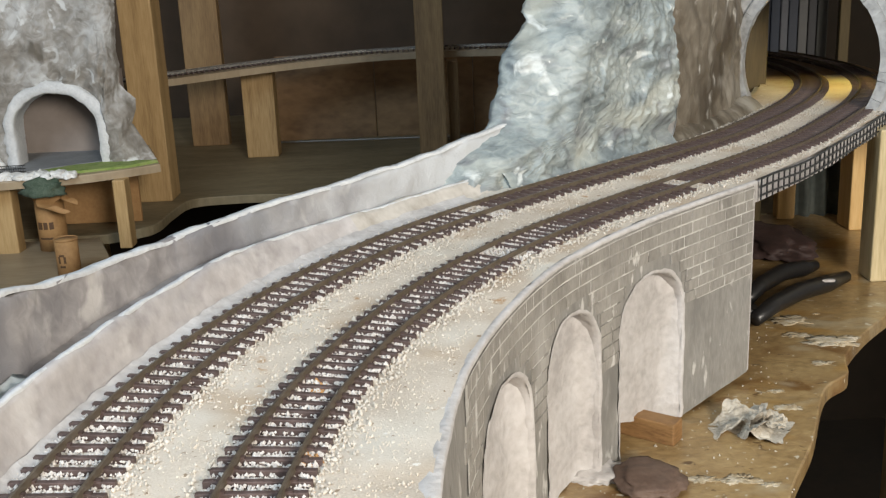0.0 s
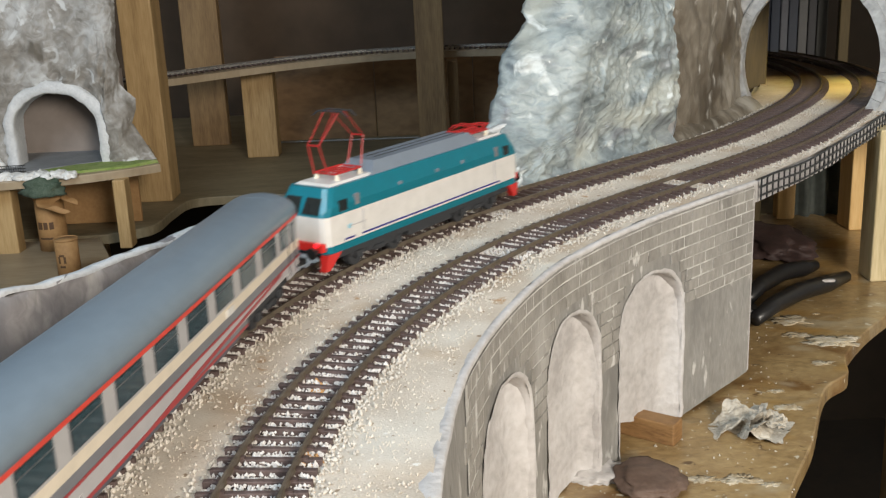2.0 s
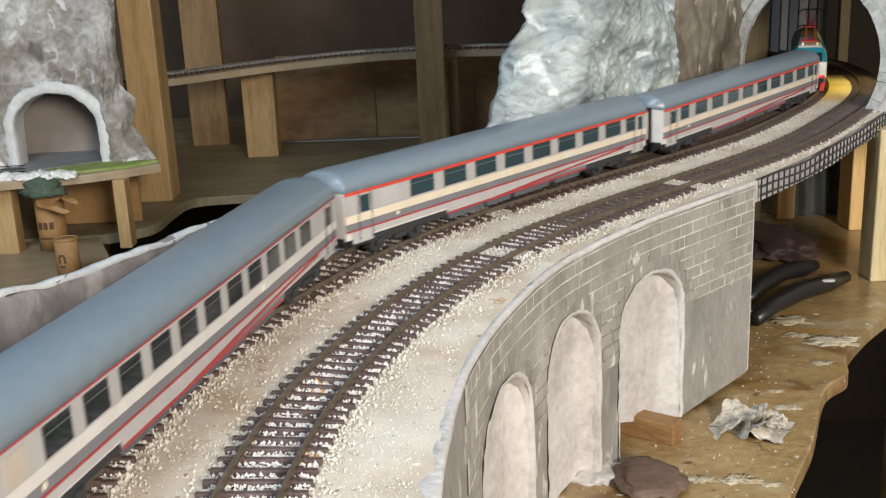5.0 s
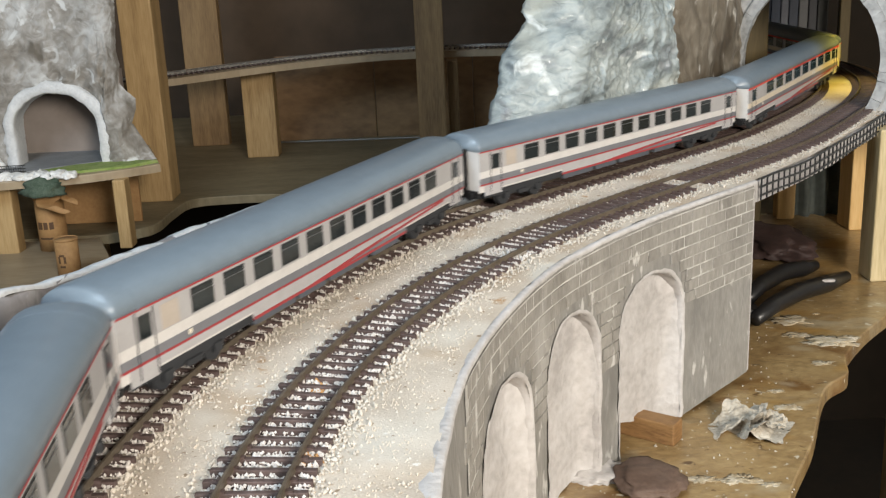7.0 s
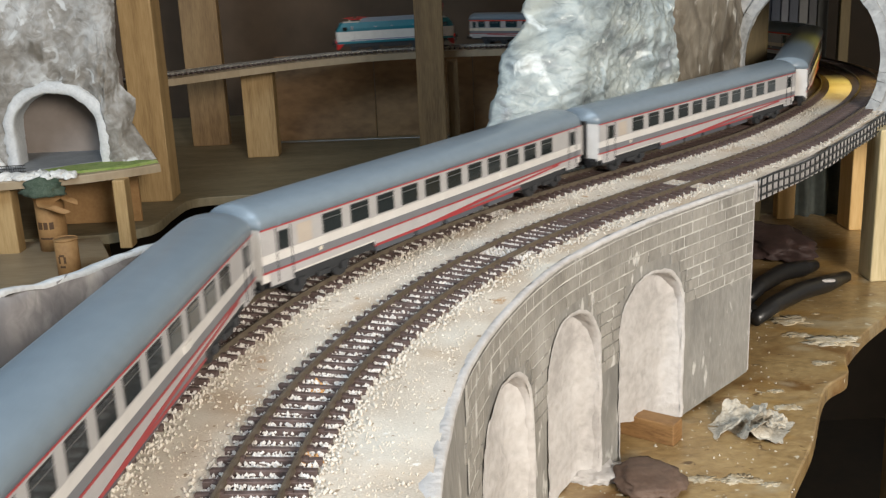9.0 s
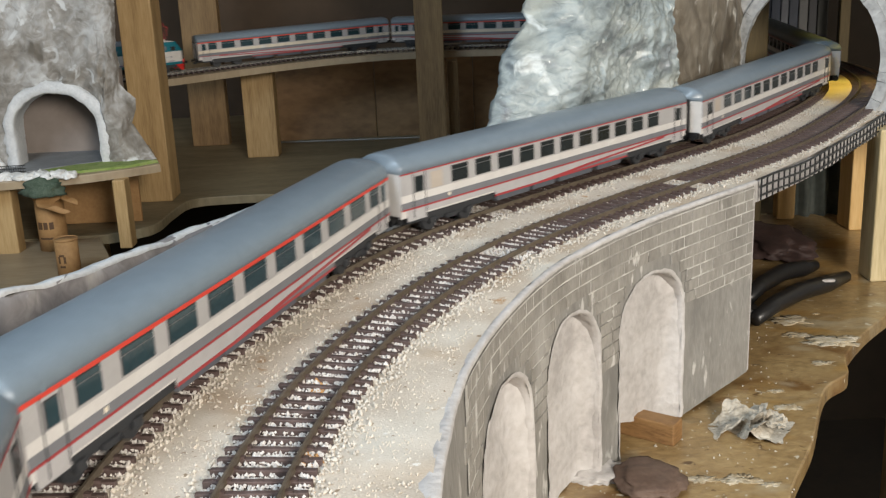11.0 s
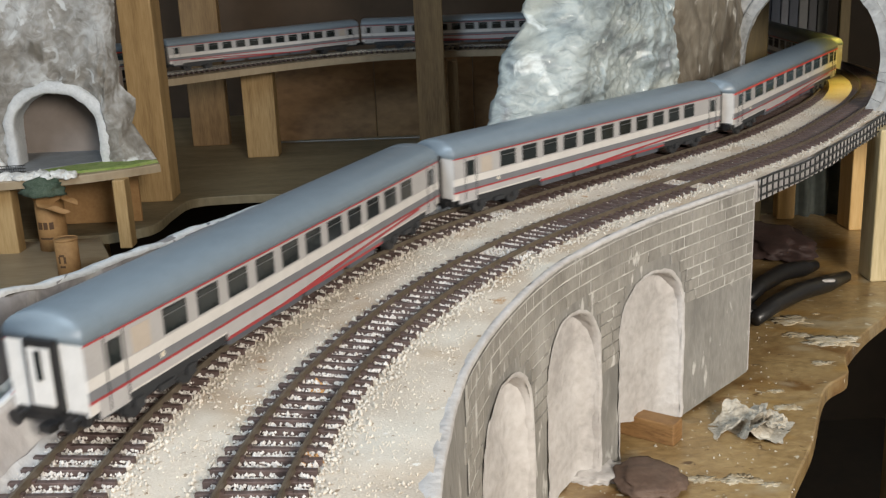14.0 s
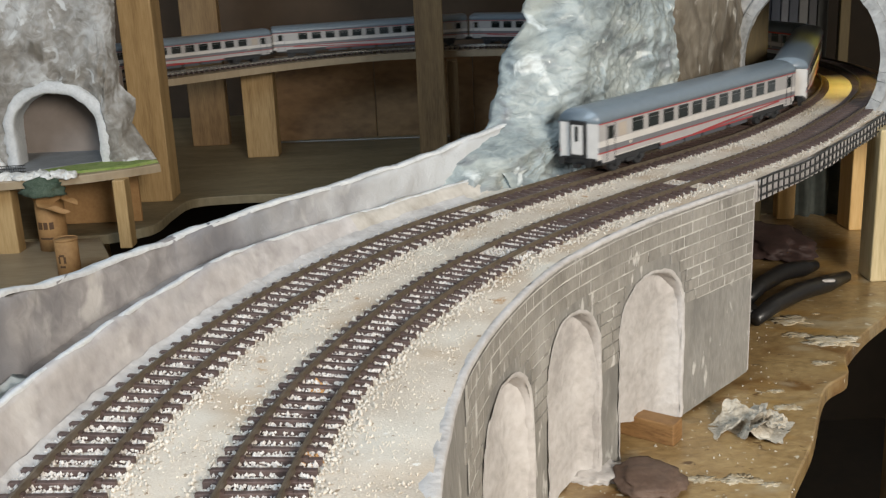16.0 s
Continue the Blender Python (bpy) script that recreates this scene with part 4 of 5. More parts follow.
grains("rusty_ballast", 90, rusty, 0.0008, RUST, "rust-coloured ballast grains beside the sleepers")
rows = [[(0.338 + 0.055 * k / 24 + 0.002 * math.sin(z * 40), 0.985 + 0.005 * math.sin(k * 0.9 + z * 9), z) for k in range(25)] for z in steps(BOARD_Z, -0.019, 0.008)]
tagged(part("hanging_cloth", sheet(rows), TEAL_CLOTH, None, "", True), "dark teal cloth hanging behind the deck", "cloth")
lump("stone", (0.099, 0.472, BOARD_Z + 0.004), (0.017, 0.020, 0.0045), STONE, "rounded brown-grey stone on the board", "stone", 2, 0.22, 4)
lump("plaster_smear", (0.074, 0.487, BOARD_Z + 0.001), (0.016, 0.013, 0.004), PLASTER, "white plaster smeared at the foot of the pier", "plaster smear", 4, 0.45, 4)
lump("cloth_bag", (0.290, 0.885, BOARD_Z + 0.005), (0.032, 0.055, 0.0095), CLOTH, "dark red-brown folded cloth", "cloth", 5, 0.35, 4)
pl = thing("pliers", "pair of pliers with thick black grips", "pliers")
for a, b_, c_ in (((0.222, 0.725), (0.265, 0.779), (0.298, 0.800)), ((0.215, 0.682), (0.263, 0.732), (0.311, 0.768))):
    z = BOARD_Z + 0.008
    part("grip", tube([(*a, z), ((a[0] + b_[0]) / 2 - 0.004, (a[1] + b_[1]) / 2, z + 0.001), (*b_, z + 0.002), ((c_[0] + b_[0]) / 2 + 0.003, (c_[1] + b_[1]) / 2, z + 0.001), (*c_, z)], [0.0050, 0.0064, 0.0068, 0.0066, 0.0045], 12), BLACK, pl, "thick black grip", True)
part("paint_smear", box(0.280, 0.292, 0.7400, 0.7435, BOARD_Z + 0.0130, BOARD_Z + 0.0150, 0.0006, None), PLASTER, pl, "white plaster smear")
part("jaw", box(0.200, 0.222, 0.690, 0.706, BOARD_Z + 0.002, BOARD_Z + 0.012, 0.002), BLACK, pl)
for i, (x, y, r) in enumerate([(0.246, 0.699, 0.016), (0.24, 0.669, 0.01), (0.258, 0.656, 0.02), (0.271, 0.661, 0.008), (0.239, 0.619, 0.008), (0.197, 0.579, 0.005), (0.196, 0.556, 0.009), (0.145, 0.474, 0.01), (0.159, 0.468, 0.005), (0.126, 0.476, 0.009), (0.267, 0.709, 0.003)]):
    lump("plaster_splash", (x, y, BOARD_Z + 0.0001), (r * 0.75, r * 0.42, 0.00025), SPILL, "dried white plaster splash on the board", "plaster splash", i * 2.3, 0.95, 4)

lump("plaster_lump", at(-0.005, -0.034, 0.0), (0.012, 0.012, 0.010), ROCK, "grey-blue plaster lump between the two walls", "plaster lump", 7, 0.3)

# ---------- black fence along the curved deck ----------
fence = thing("fence", "black plastic lattice fence along the deck edge", "fence")
fs = steps(S_END + 0.006, 0.70, 0.0078)
for s in fs:
    w = wall_off(s) + 0.0015
    part("picket", tube([at(s, w, -0.0165), at(s, w, -0.0035 + 0.0008 * math.sin(s * 60))], 0.0006, 5), FENCE, fence)
for z in (-0.0145, -0.0093, -0.0041):
    part("rail_bar", tube([at(s, wall_off(s) + 0.0015, z + 0.0008 * math.sin(s * 60)) for s in fs], 0.0007, 5), FENCE, fence)

# ---------- train ----------


def extrude_side(x0, x1, prof):
    """A solid from x0 to x1 with the section prof of (y, z)."""
    return loft([[(x, y, z) for y, z in prof] for x in (x0, x1)])


def wheelset(parent, x):
    for y in (-0.0083, 0.0083):
        bm = bmesh.new()
        bmesh.ops.create_cone(bm, cap_ends=True, segments=16, radius1=0.0056, radius2=0.0053, depth=0.0026, matrix=pose(x, y, 0.0053, 90, 0, 0))
        part("wheel", bm, UNDER, parent)


def bogie(parent, x, half=0.0135):
    b = part("bogie", box(x - half - 0.005, x + half + 0.005, -0.0110, -0.0096, 0.0046, 0.0082, 0.0008), UNDER, parent, "dark bogie frame")
    part("side_frame", box(x - half - 0.005, x + half + 0.005, 0.0096, 0.0110, 0.0046, 0.0082, 0.0008), UNDER, b)
    for sx in (-1, 1):
        for y in (-0.0117, 0.0117):
            part("axle_box", box(x + sx * half - 0.0022, x + sx * half + 0.0022, y - 0.001, y + 0.001, 0.0036, 0.0072, 0.0005), UNDER, b)
        wheelset(b, x + sx * half)
    for y in (-0.0118, 0.0118):
        part("spring", box(x - 0.004, x + 0.004, y - 0.0009, y + 0.0009, 0.0042, 0.0066, 0.0004), UNDER, b)
    return b


CL, CW, C_EAVE, C_LOW, C_TOP = 0.2632, 0.0142, 0.0322, 0.0086, 0.0415


def roof_profile(w, eave, top, n=14):
    return [(w * math.cos(math.pi * i / n) , eave + (top - eave) * (math.sin(math.pi * i / n) ** 0.72)) for i in range(n + 1)]


def coach(name, label, first=False, light_band=None, blank=False):
    c = thing(name, label, "railway coach", "coaches of the express train")
    h = CL / 2
    w = CW
    # body core and coloured side bands, each a slab of the side
    part("body", extrude_side(-h, h, [(-w + 0.0006, C_LOW + 0.002), (w - 0.0006, C_LOW + 0.002), (w - 0.0006, C_EAVE), (-w + 0.0006, C_EAVE)]), COACH_WHITE, c, "white end walls")
    rp = [(y * 1.0, z) for y, z in roof_profile(w + 0.0002, C_EAVE, C_TOP)]
    secs = []
    for x, k in ((-h, 0.90), (-h + 0.0012, 0.965), (-h + 0.004, 1.0), (h - 0.004, 1.0), (h - 0.0012, 0.965), (h, 0.90)):
        secs.append([(x, y * (0.97 + 0.03 * k), C_EAVE + (z - C_EAVE) * k) for y, z in rp])
    part("roof", loft(secs), ROOF_GREY, c, "slate grey roof", True)
    for x in (-h + 0.0105, h - 0.0105):
        rr = [(y * 1.004, C_EAVE + (z - C_EAVE) * 1.006) for y, z in rp]
        part("roof_rib", loft([[(x + dx, y, z) for y, z in rr] for dx in (-0.0005, 0.0005)]), ROOF_GREY, c)
    bands = [("skirt", COACH_SKIRT, 0.0116, 0.0143), ("red_line", COACH_RED, 0.0143, 0.0151), ("grey_band", COACH_MID, 0.0151, 0.0182), ("white_band", light_band or COACH_WHITE, 0.0182, 0.0218), ("window_band", COACH_GREY, 0.0218, C_EAVE - (0.0012 if first else 0.00045)), ("gutter", COACH_ORANGE if first else COACH_RED, C_EAVE - (0.0012 if first else 0.00045), C_EAVE + 0.0002)]
    for side in (-1, 1):
        for n, m, z0, z1 in bands:
            e = 0.0002 if n in ("red_line", "gutter") else 0.0
            y0, y1 = sorted((side * (w - 0.0008), side * (w + e)))
            x0, x1 = (-h + 0.004, h - 0.004) if n == "skirt" else (-h + 0.0002, h - 0.0002)
            part(n, box(x0, x1, y0, y1, z0, z1), m, c)
        for x0, x1 in ((-h + 0.004, -h + 0.017), (-0.062, 0.062), (h - 0.017, h - 0.004)):
            part("skirt", box(x0, x1, *sorted((side * (w - 0.0008), side * w)), C_LOW, 0.0117), COACH_SKIRT, c)
        part("red_line", box(-0.062, 0.062, *sorted((side * (w - 0.0007), side * (w + 0.0002))), C_LOW - 0.0002, C_LOW + 0.0009), COACH_RED, c)
        # slanting red wedge and grey field low on the side
        bm = bmesh.new()
        ya, yb = side * (w - 0.0006), side * (w + 0.00025)
        for q in ([(-0.045, C_LOW), (0.02, 0.0116), (0.105, 0.0144), (0.105, 0.0134), (0.04, 0.0112), (-0.015, C_LOW)],):
            V = [[bm.verts.new((x, y, z)) for x, z in q] for y in (ya, yb)]
            k = len(q)
            for i in range(k):
                bm.faces.new((V[0][i], V[0][(i + 1) % k], V[1][(i + 1) % k], V[1][i]))
            bm.faces.new(V[1])
            bm.faces.new(V[0][::-1])
        bmesh.ops.recalc_face_normals(bm, faces=bm.faces[:])
        part("red_wedge", bm, COACH_RED, c)
        part("grey_field", box(0.006, 0.0625, *sorted((side * (w - 0.0006), side * (w + 0.0001))), C_LOW - 0.0002, C_LOW + 0.0024), COACH_MID, c)
        # windows
        xs = [(-h + 0.042 + i * 0.0181, 0.0112, 0.0229, 0.0305) for i in range(11)] + [(-h + 0.0125, 0.0050, 0.0226, 0.0296), (h - 0.0105, 0.0045, 0.0226, 0.0296)]
        if first:
            xs = [(-h + 0.0516 + i * 0.0246, 0.0160, 0.0231, 0.0306) for i in range(8)] + [(-h + 0.0282, 0.0104, 0.0231, 0.0306), (h - 0.0190, 0.0098, 0.0231, 0.0306), (-h + 0.0125, 0.0050, 0.0226, 0.0296), (h - 0.0078, 0.0040, 0.0226, 0.0296)]
        if blank:
            xs = [q for q in xs if abs(q[0] + h - 0.0282) > 0.001]
            part("blank_panel", box(-h + 0.0230, -h + 0.0334, *sorted((side * (w - 0.0004), side * (w + 0.0002))), 0.0228, 0.0300, 0.0001), COACH_SKIRT, c, "pale blanked window")
        for x, wide, z0, z1 in xs:
            y0, y1 = sorted((side * (w - 0.0006), side * (w + 0.00022)))
            wn = part("window", box(x - wide / 2 - 0.0005, x + wide / 2 + 0.0005, y0, y1, z0 - 0.0004, z1 + 0.0004, 0.00015), FRAME, c, "dark tinted window")
            y0, y1 = sorted((side * (w - 0.0003), side * (w + 0.00036)))
            part("pane", box(x - wide / 2, x + wide / 2, y0, y1, z0, z1), BLUEGLASS if first else GLASS, wn)
            if wide > 0.008:
                part("top_bar", box(x - wide / 2, x + wide / 2, *sorted((side * (w + 0.0003), side * (w + 0.0005))), z1 - 0.0020, z1 - 0.0017), STEEL, wn)
        if not first:
            part("blank_panel", box(-h + 0.0205, -h + 0.0292, *sorted((side * (w - 0.0004), side * (w + 0.0002))), 0.0222, 0.0303, 0.0001), BEIGE, c, "beige blanked window")
        for x in (-h + 0.0125, h - 0.0105):
            part("door_groove", box(x - 0.0044, x - 0.0041, *sorted((side * (w - 0.0002), side * (w + 0.0003))), C_LOW + 0.001, 0.0315), UNDER, c)
            part("door_groove", box(x + 0.0041, x + 0.0044, *sorted((side * (w - 0.0002), side * (w + 0.0003))), C_LOW + 0.001, 0.0315), UNDER, c)
        part("number_box", box(0.043, 0.0495, *sorted((side * (w - 0.0002), side * (w + 0.0005))), 0.0184, 0.0208), LOCO_WHITE, c)
        part("emblem", box(-h + 0.033, -h + 0.0345, *sorted((side * (w - 0.0002), side * (w + 0.0003))), 0.0163, 0.0178), INSULATOR, c)
    # ends: gangway, posts, buffers
    for e in (-1, 1):
        x = e * h
        g = part("gangway", box(*sorted((x - e * 0.001, x + e * 0.0022)), -0.0056, 0.0056, 0.0112, 0.0335, 0.0006), BLACK, c, "black rubber gangway")
        part("end_door", box(*sorted((x + e * 0.0021, x + e * 0.0024)), -0.0041, 0.0041, 0.0135, 0.0312, 0.0002), COACH_WHITE, g)
        part("door_pane", box(*sorted((x + e * 0.0026, x + e * 0.0029)), -0.0011, 0.0011, 0.0215, 0.0305), GLASS, g)
        part("headstock", box(*sorted((x - e * 0.002, x + e * 0.0008)), -0.0125, 0.0125, 0.0072, 0.0116, 0.0005), BLACK, c)
        for y in (-0.0098, 0.0098):
            bm = tube([(x, y, 0.0095), (x + e * 0.004, y, 0.0095)], 0.001, 8)
            tube([(x + e * 0.004, y, 0.0095), (x + e * 0.0046, y, 0.0095)], 0.0025, 10, bm)
            part("buffer", bm, BLACK, c)
        part("coupling", box(*sorted((x, x + e * 0.0045)), -0.0022, 0.0022, 0.0055, 0.0082, 0.0005), BLACK, c)
    part("underframe", box(-h + 0.006, h - 0.006, -0.0118, 0.0118, 0.0066, 0.0108), UNDER, c)
    for x, l in ((-0.045, 0.014), (-0.018, 0.010), (0.012, 0.016), (0.046, 0.012)):
        for y in (-0.0125, 0.0095):
            part("equipment_box", box(x - l, x + l, y, y + 0.003, 0.0050, 0.0090, 0.0005), EQUIP, c)
    for x in (-0.36 * CL, 0.36 * CL):
        bogie(c, x)
    return c


LL, LW = 0.1600, 0.0141


def pantograph(parent, x, raised):
    p = part("pantograph", tube([(x - 0.009, -0.006, 0.0452), (x + 0.009, -0.006, 0.0452), (x + 0.009, 0.006, 0.0452), (x - 0.009, 0.006, 0.0452), (x - 0.009, -0.006, 0.0452)], 0.0005, 6), PANTO, parent, "raised red diamond pantograph" if raised else "folded red pantograph")
    for a in (-0.004, 0.0, 0.004):
        part("cross_bar", tube([(x + a, -0.0062, 0.0452), (x + a, 0.0062, 0.0452)], 0.0005, 5), PANTO, p)
    for a in (-0.008, 0.008):
        for y in (-0.0058, 0.0058):
            part("insulator", tube([(x + a, y, 0.0418), (x + a, y, 0.0449)], [0.0012, 0.0008], 8), INSULATOR, p)
    k, top, out = (0.0585, 0.0712, 0.0150) if raised else (0.0472, 0.0480, 0.0150)
    for y in (-0.0052, 0.0052):
        for e in (-1, 1):
            part("lower_arm", tube([(x + e * (0.0115 if raised else 0.003), y * 0.75, 0.0455), (x + e * out, y * 0.6, k)], 0.00034, 5), PANTO, p)
            part("upper_arm", tube([(x + e * out, y * 0.6, k), (x + e * 0.002, y * 0.8, top)], 0.00027, 5), PANTO, p)
    if raised:
        part("brace", tube([(x - out, -0.0030, k), (x + out * 0.2, 0.0035, top - 0.002)], 0.0003, 5), PANTO, p)
    for e in (-1, 1):
        part("knee_bar", tube([(x + e * out, -0.0032, k), (x + e * out, 0.0032, k)], 0.0004, 5), PANTO, p)
        part("head", tube([(x + e * 0.0028, -0.0100, top - 0.0018), (x + e * 0.0028, -0.0068, top + 0.0004), (x + e * 0.0028, 0.0068, top + 0.0004), (x + e * 0.0028, 0.0100, top - 0.0018)], 0.0004, 5), UNDER if raised else PANTO, p)


def locomotive():
    c = thing("locomotive", "teal and white model electric locomotive with red pantographs", "locomotive")
    h, w = LL / 2, LW
    def nose(z):
        """How far the end wall lies back at height z."""
        if z < 0.0175:
            return 0.0006 * (0.0175 - z) / 0.006
        if z < 0.0290:
            return 0.0
        return (z - 0.0290) * 0.50

    def half(z):
        return w if z < 0.033 else w - (z - 0.033) * 0.28

    def shell(z0, z1, steps_=4, grow=0.0):
        secs = []
        for z in [z0 + (z1 - z0) * i / steps_ for i in range(steps_ + 1)]:
            a, y, r = h - nose(z) + grow, half(z) + grow, 0.0022
            secs.append([(-a, -y + 0.0035, z), (-a + 0.0008, -y + 0.0012, z), (-a + 0.0035, -y, z), (a - 0.0035, -y, z), (a - 0.0008, -y + 0.0012, z), (a, -y + 0.0035, z), (a, y - 0.0035, z), (a - 0.0008, y - 0.0012, z), (a - 0.0035, y, z), (-a + 0.0035, y, z), (-a + 0.0008, y - 0.0012, z), (-a, y - 0.0035, z)])
        return loft(secs)

    part("skirt", shell(0.0106, 0.0138), TEAL, c, "teal skirt")
    part("body", shell(0.0138, 0.0285), LOCO_WHITE, c, "white body sides")
    part("upper_body", shell(0.0285, 0.0415, 6), TEAL, c, "teal upper body")
    part("roof", loft([[(-h + 0.009, -0.0098, 0.0414), (h - 0.009, -0.0098, 0.0414), (h - 0.009, 0.0098, 0.0414), (-h + 0.009, 0.0098, 0.0414)], [(-h + 0.011, -0.0088, 0.0424), (h - 0.011, -0.0088, 0.0424), (h - 0.011, 0.0088, 0.0424), (-h + 0.011, 0.0088, 0.0424)]]), LOCO_WHITE, c, "white roof ends")
    r = part("roof_hatch", loft([[(-0.043, -0.0108, 0.0412), (0.048, -0.0108, 0.0412), (0.048, 0.0108, 0.0412), (-0.043, 0.0108, 0.0412)], [(-0.036, -0.0072, 0.0468), (0.042, -0.0072, 0.0468), (0.042, 0.0072, 0.0468), (-0.036, 0.0072, 0.0468)]]), LOCO_ROOF, c, "raised blue-grey roof hatch")
    part("groove", box(-0.030, 0.040, -0.0024, -0.0020, 0.0467, 0.0470), FRAME, r)
    part("groove", box(-0.030, 0.040, 0.0020, 0.0024, 0.0467, 0.0470), FRAME, r)
    for side in (-1, 1):
        part("blue_line", box(-0.056, 0.060, *sorted((side * (w - 0.0004), side * (w + 0.0002))), 0.0148, 0.0157), LOCO_BLUE, c)
        part("blue_line", box(-0.068, -0.061, *sorted((side * (w - 0.0004), side * (w + 0.0002))), 0.0148, 0.0157), LOCO_BLUE, c)
        part("lettering_bar", box(-0.064, -0.053, *sorted((side * (w - 0.0004), side * (w + 0.00015))), 0.0208, 0.0214), COACH_SKIRT, c)
        part("emblem", box(-0.0655, -0.0628, *sorted((side * (w - 0.0004), side * (w + 0.00015))), 0.0200, 0.0222), plain("pale_blue_emblem", (0.3, 0.55, 0.65)) if side < 0 else COACH_SKIRT, c)
        for x in (-0.026, 0.004, 0.026):
            part("porthole", box(x - 0.0016, x + 0.0016, *sorted((side * (w - 0.0015), side * (w - 0.0001))), 0.0318, 0.0350, 0.0003), LOCO_ROOF, c)
        for e in (-1, 1):
            part("side_window", box(*sorted((e * 0.0645, e * 0.0705)), *sorted((side * (w - 0.0012), side * (w + 0.0001))), 0.0295, 0.0352, 0.0004), GLASS, c)
            part("door_window", box(*sorted((e * 0.0562, e * 0.0595)), *sorted((side * (w - 0.0012), side * (w + 0.0001))), 0.0305, 0.0362, 0.0003), COACH_MID, c)
            part("grab_rail", tube([(e * 0.0548, side * (w + 0.0004), 0.017), (e * 0.0548, side * (w + 0.0004), 0.0275)], 0.00025, 5), COACH_SKIRT, c)
        for x in (-0.038, 0.04):
            part("bogie_frame", box(x - 0.012, x + 0.012, *sorted((side * 0.0105, side * 0.012)), 0.0046, 0.0098, 0.0008), UNDER, c)
    for e in (-1, 1):
        for y in (-0.0056, 0.0056):
            z0, z1 = 0.0298, 0.0372
            x0, x1 = h - nose(z0), h - nose(z1)
            ws = part("windscreen", loft([[(e * (x0 - 0.001), y - 0.0046, z0), (e * (x0 + 0.0004), y - 0.0046, z0), (e * (x0 + 0.0004), y + 0.0046, z0), (e * (x0 - 0.001), y + 0.0046, z0)], [(e * (x1 - 0.001), y - 0.0040, z1), (e * (x1 + 0.0004), y - 0.0040, z1), (e * (x1 + 0.0004), y + 0.0040, z1), (e * (x1 - 0.001), y + 0.0040, z1)]]), GLASS, c, "dark windscreen pane")
            part("wiper", tube([(e * (x0 + 0.0008), y, z0), (e * (h - nose(0.0345) + 0.0008), y + 0.002, 0.0345)], 0.0002, 4), BLACK, ws)
        part("buffer_beam", box(*sorted((e * (h - 0.002), e * (h + 0.0014))), -0.0128, 0.0128, 0.0118, 0.0160, 0.0006), RED, c, "red buffer beam")
        for y in (-0.0095, 0.0095):
            bm = tube([(e * h, y, 0.0122), (e * (h + 0.0045), y, 0.0122)], 0.0012, 8)
            tube([(e * (h + 0.0045), y, 0.0122), (e * (h + 0.0052), y, 0.0122)], 0.0026, 10, bm)
            part("buffer", bm, BLACK, c)
            part("tail_light" if e < 0 else "head_light", tube([(e * (h + 0.0010), y, 0.0152), (e * (h + 0.0018), y, 0.0152)], 0.0011, 8), TAIL if e < 0 else LOCO_WHITE, c)
            part("snow_plough", loft([[(e * (h - 0.010), y * 1.25 - 0.002, 0.0104), (e * (h - 0.0005), y * 1.25 - 0.002, 0.0104), (e * (h - 0.0005), y * 1.25 + 0.002, 0.0104), (e * (h - 0.010), y * 1.25 + 0.002, 0.0104)], [(e * (h - 0.003), y * 1.15 - 0.0016, 0.0030), (e * (h + 0.0), y * 1.15 - 0.0016, 0.0030), (e * (h + 0.0), y * 1.15 + 0.0016, 0.0030), (e * (h - 0.003), y * 1.15 + 0.0016, 0.0030)]]), RED, c)
        part("coupling", box(*sorted((e * h, e * (h + 0.005))), -0.002, 0.002, 0.0055, 0.0085, 0.0005), BLACK, c)
        bogie(c, e * 0.042, 0.0145)
    part("underframe", box(-h + 0.008, h - 0.008, -0.0118, 0.0118, 0.0070, 0.0112), UNDER, c)
    part("transformer", box(-0.018, 0.018, -0.0115, 0.0115, 0.0040, 0.0085, 0.0008), UNDER, c)
    pantograph(c, -0.053, True)
    pantograph(c, 0.053, False)
    return c


def lower_roof(ob, sill, eave, share):
    """Lower all above the sill: the body between sill and eave by a share of its height, what stands on it as it is."""
    for v in ob.data.vertices if ob.data else ():
        if v.co.z > sill:
            v.co.z -= share * (min(v.co.z, eave) - sill)
    for child in ob.children:
        lower_roof(child, sill, eave, share)


loco = locomotive()
lower_roof(loco, 0.0138, 0.0415, 0.12)
coaches = [coach("coach", "grey-roofed coach with bright red gutter and cream band", True, COACH_CREAM), coach("coach", "grey-roofed coach with red gutter and one blanked window", True, COACH_CREAM, True), coach("coach", "grey-roofed railway coach with thin red lines")]
for i in range(3):
    coaches.append(copy_thing(coaches[2], pose(0, 0, 0)))
coaches.append(coach("coach", "grey-roofed coach with bright red gutter and white band", True))
for i in range(2):
    coaches.append(copy_thing(coaches[2], pose(0, 0, 0)))


def train_at(t):
    """Where the locomotive's middle is along the line at t seconds."""
    return float(np.interp(t, TRAIN_T, TRAIN_S))


TRAIN_T = (0.0, 0.5, 1.0, 1.5, 2.5, 3.0, 3.5, 4.2, 6.3, 7.5, 8.0, 8.5, 9.0, 11.5, 12.5, 13.0, 14.0, 14.5, 15.0, 16.0)
TRAIN_S = (-0.187, -0.0805, 0.0235, 0.1215, 0.3155, 0.4155, 0.5085, 0.6410, 1.0450, 1.2660, 1.3610, 1.4540, 1.5500, 2.0258, 2.2175, 2.3185, 2.5185, 2.6190, 2.7200, 2.9154)


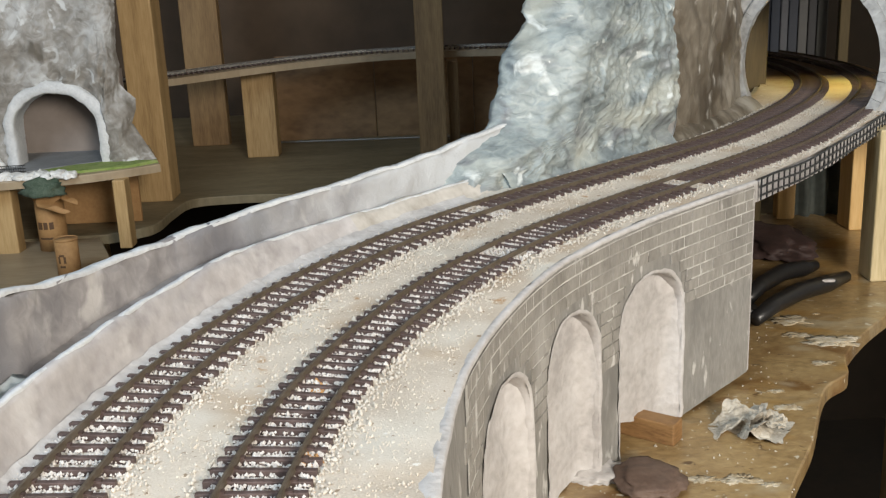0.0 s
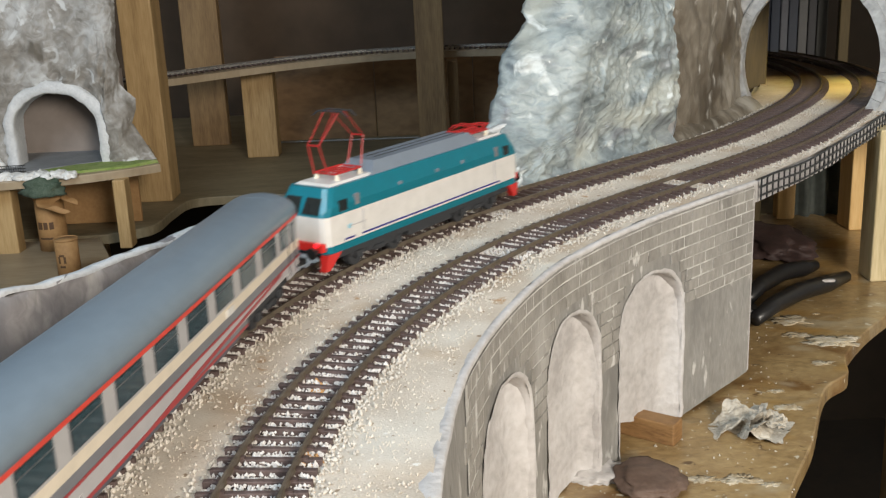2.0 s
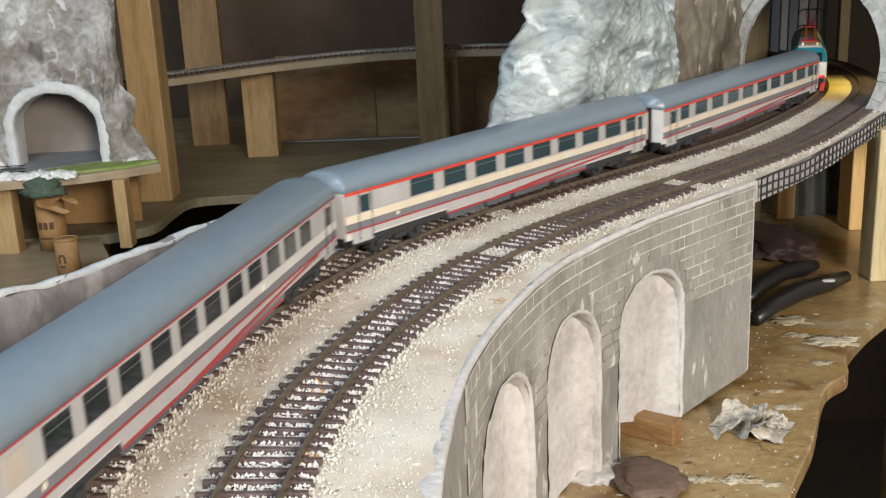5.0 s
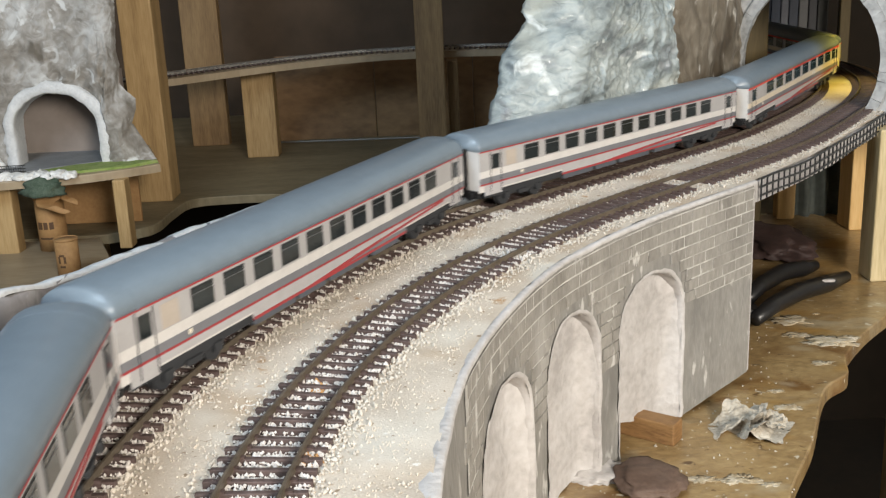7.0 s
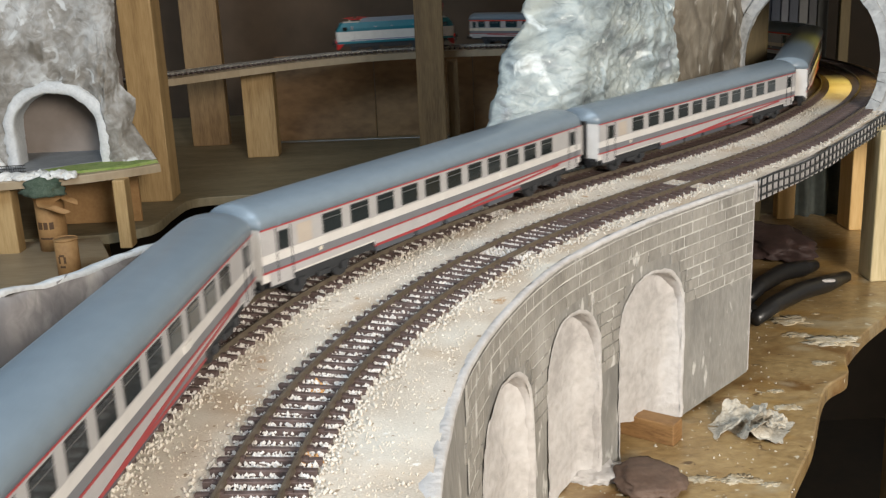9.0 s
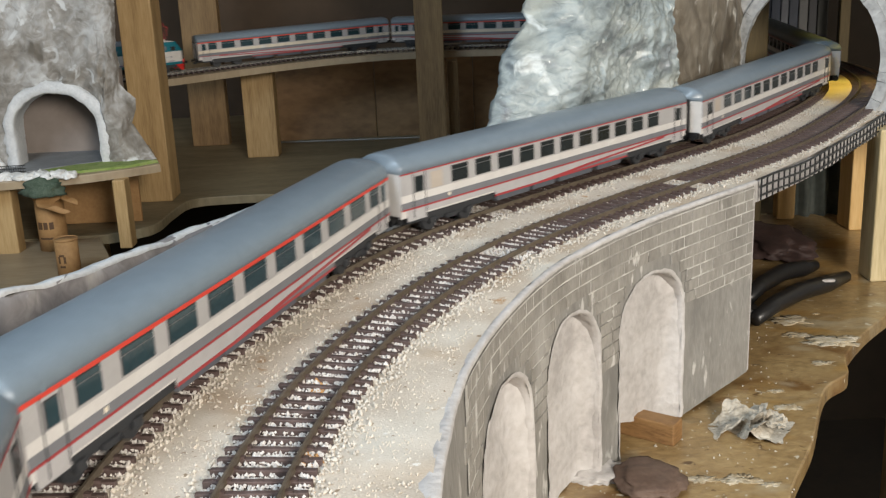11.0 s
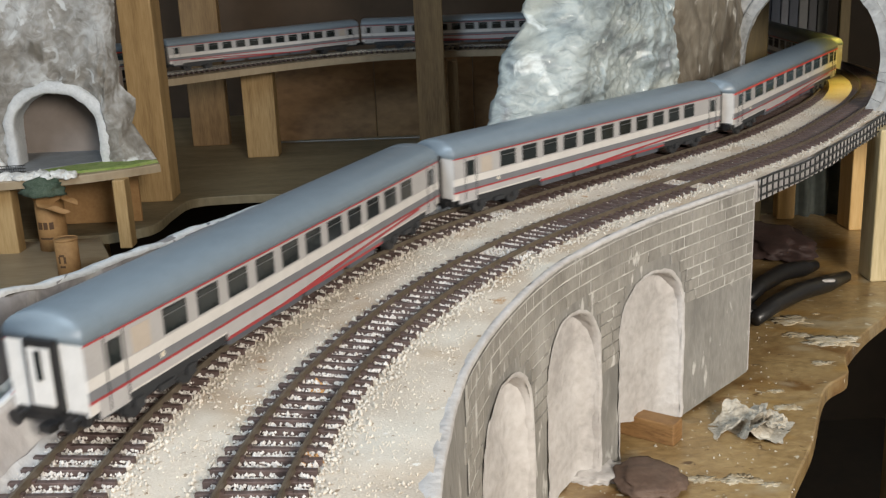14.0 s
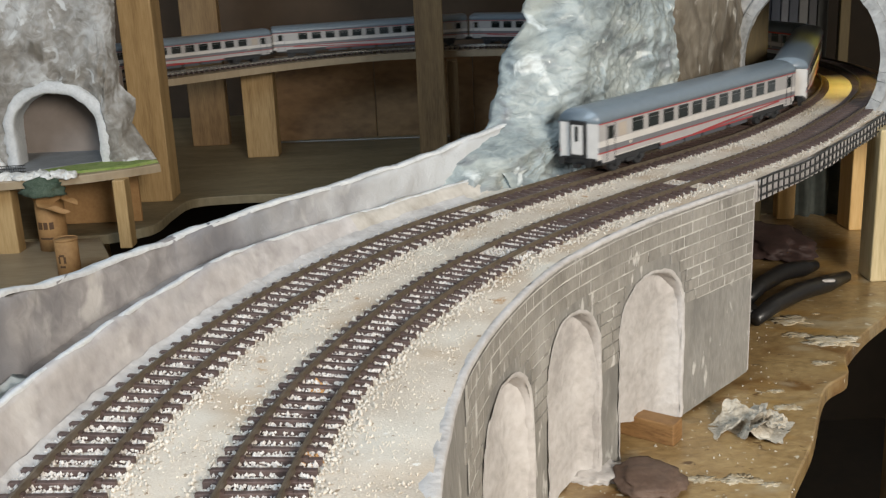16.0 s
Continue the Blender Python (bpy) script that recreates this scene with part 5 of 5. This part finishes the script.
def ride(s, length):
    a, b = at(s - 0.36 * length), at(s + 0.36 * length)
    d = b - a
    yaw = math.atan2(d.y, d.x)
    pitch = -math.asin(max(-1, min(1, d.z / d.length)))
    m = (a + b) / 2
    return Matrix.Translation(m) @ Euler((0, pitch, yaw)).to_matrix().to_4x4()


def motions():
    times = steps(0, 16, 0.25)
    # the couplings stretch a little once the locomotive pulls into the far curve
    walk(loco, [(t, ride(train_at(t) + float(np.interp(t, (2.5, 4.0), (0.0, 0.009))), LL)) for t in times])
    for i, c in enumerate(coaches):
        walk(c, [(t, ride(train_at(t) - 0.2292 - i * 0.2731, CL)) for t in times])

# ---------- scribed bricks on the viaduct face, last ----------
bricks = []


def clear(a, b, z):
    """True where no arch cuts the stretch from a to b at height z."""
    return all(arch_top(q) is None or z > arch_top(q) + 0.0045 for q in (a, (a + b) / 2, b))


course, blen = 0.0066, 0.0135
for r in range(10):
    z1 = ZT - 0.0035 - r * course
    z0 = z1 - course + random.uniform(0.0002, 0.0005)
    s = -0.02 + (blen / 2 if r % 2 else 0) + random.uniform(-0.001, 0.001)
    while s < S_END - 0.003:
        l = blen * random.uniform(0.78, 1.2) * (1.6 if random.random() < 0.1 else 1)
        a, b_ = s, min(s + l - random.uniform(0.0007, 0.0011), S_END - 0.001)
        if (r < 8 or a < 0.34) and a > 0.045:
            n = 1 if clear(a, b_, z0) else 6
            runs = [(a + (b_ - a) * i / n, a + (b_ - a) * (i + 1) / n) for i in range(n)]
            kept = [q for q in runs if clear(q[0], q[1], z0)]
            if kept:
                bricks.append((kept[0][0], kept[-1][1], z0, z1))
        s += l
bricks.sort(key=lambda q: -q[0])
rows = []
for s in steps(0.05, S_END - 0.0005, 0.003):
    low = arch_top(s)
    low = ZT - 0.0035 - (8 if s > 0.34 else 10) * course if low is None else low + 0.0115
    for a, b_, spring, crown in ARCHES:
        u = (s - (a + b_) / 2) / ((b_ - a) / 2 + 0.014)
        if abs(u) < 1:
            low = max(low, spring - 0.004 + (crown + 0.0140 - spring) * math.sqrt(1 - u * u))
    rows.append([at(s, wall_off(s) + 0.00045, low + (ZT - 0.0030 - low) * k / 8) for k in range(9)])
part("mortar", sheet(rows), MORTAR, viaduct, "pale scratched mortar joints")
rest = bmesh.new()
for i, (a, b_, z0, z1) in enumerate(bricks):
    w0, w1 = wall_off(a), wall_off(b_)
    j = random.uniform(0.0005, 0.0008)
    bm = loft([[at(q, w - 0.0006, z0), at(q, w + j, z0 + 0.0003), at(q, w + j, z1 - 0.0003), at(q, w - 0.0006, z1)] for q, w in ((a, w0), (a + 0.0003, w0), (b_ - 0.0003, w1), (b_, w1))], rest if i >= 290 else None)
    if i < 290:
        part("brick", bm, BRICK, viaduct)
tagged(part("far_bricks", rest, BRICK, viaduct), kind="stuff")

motions()
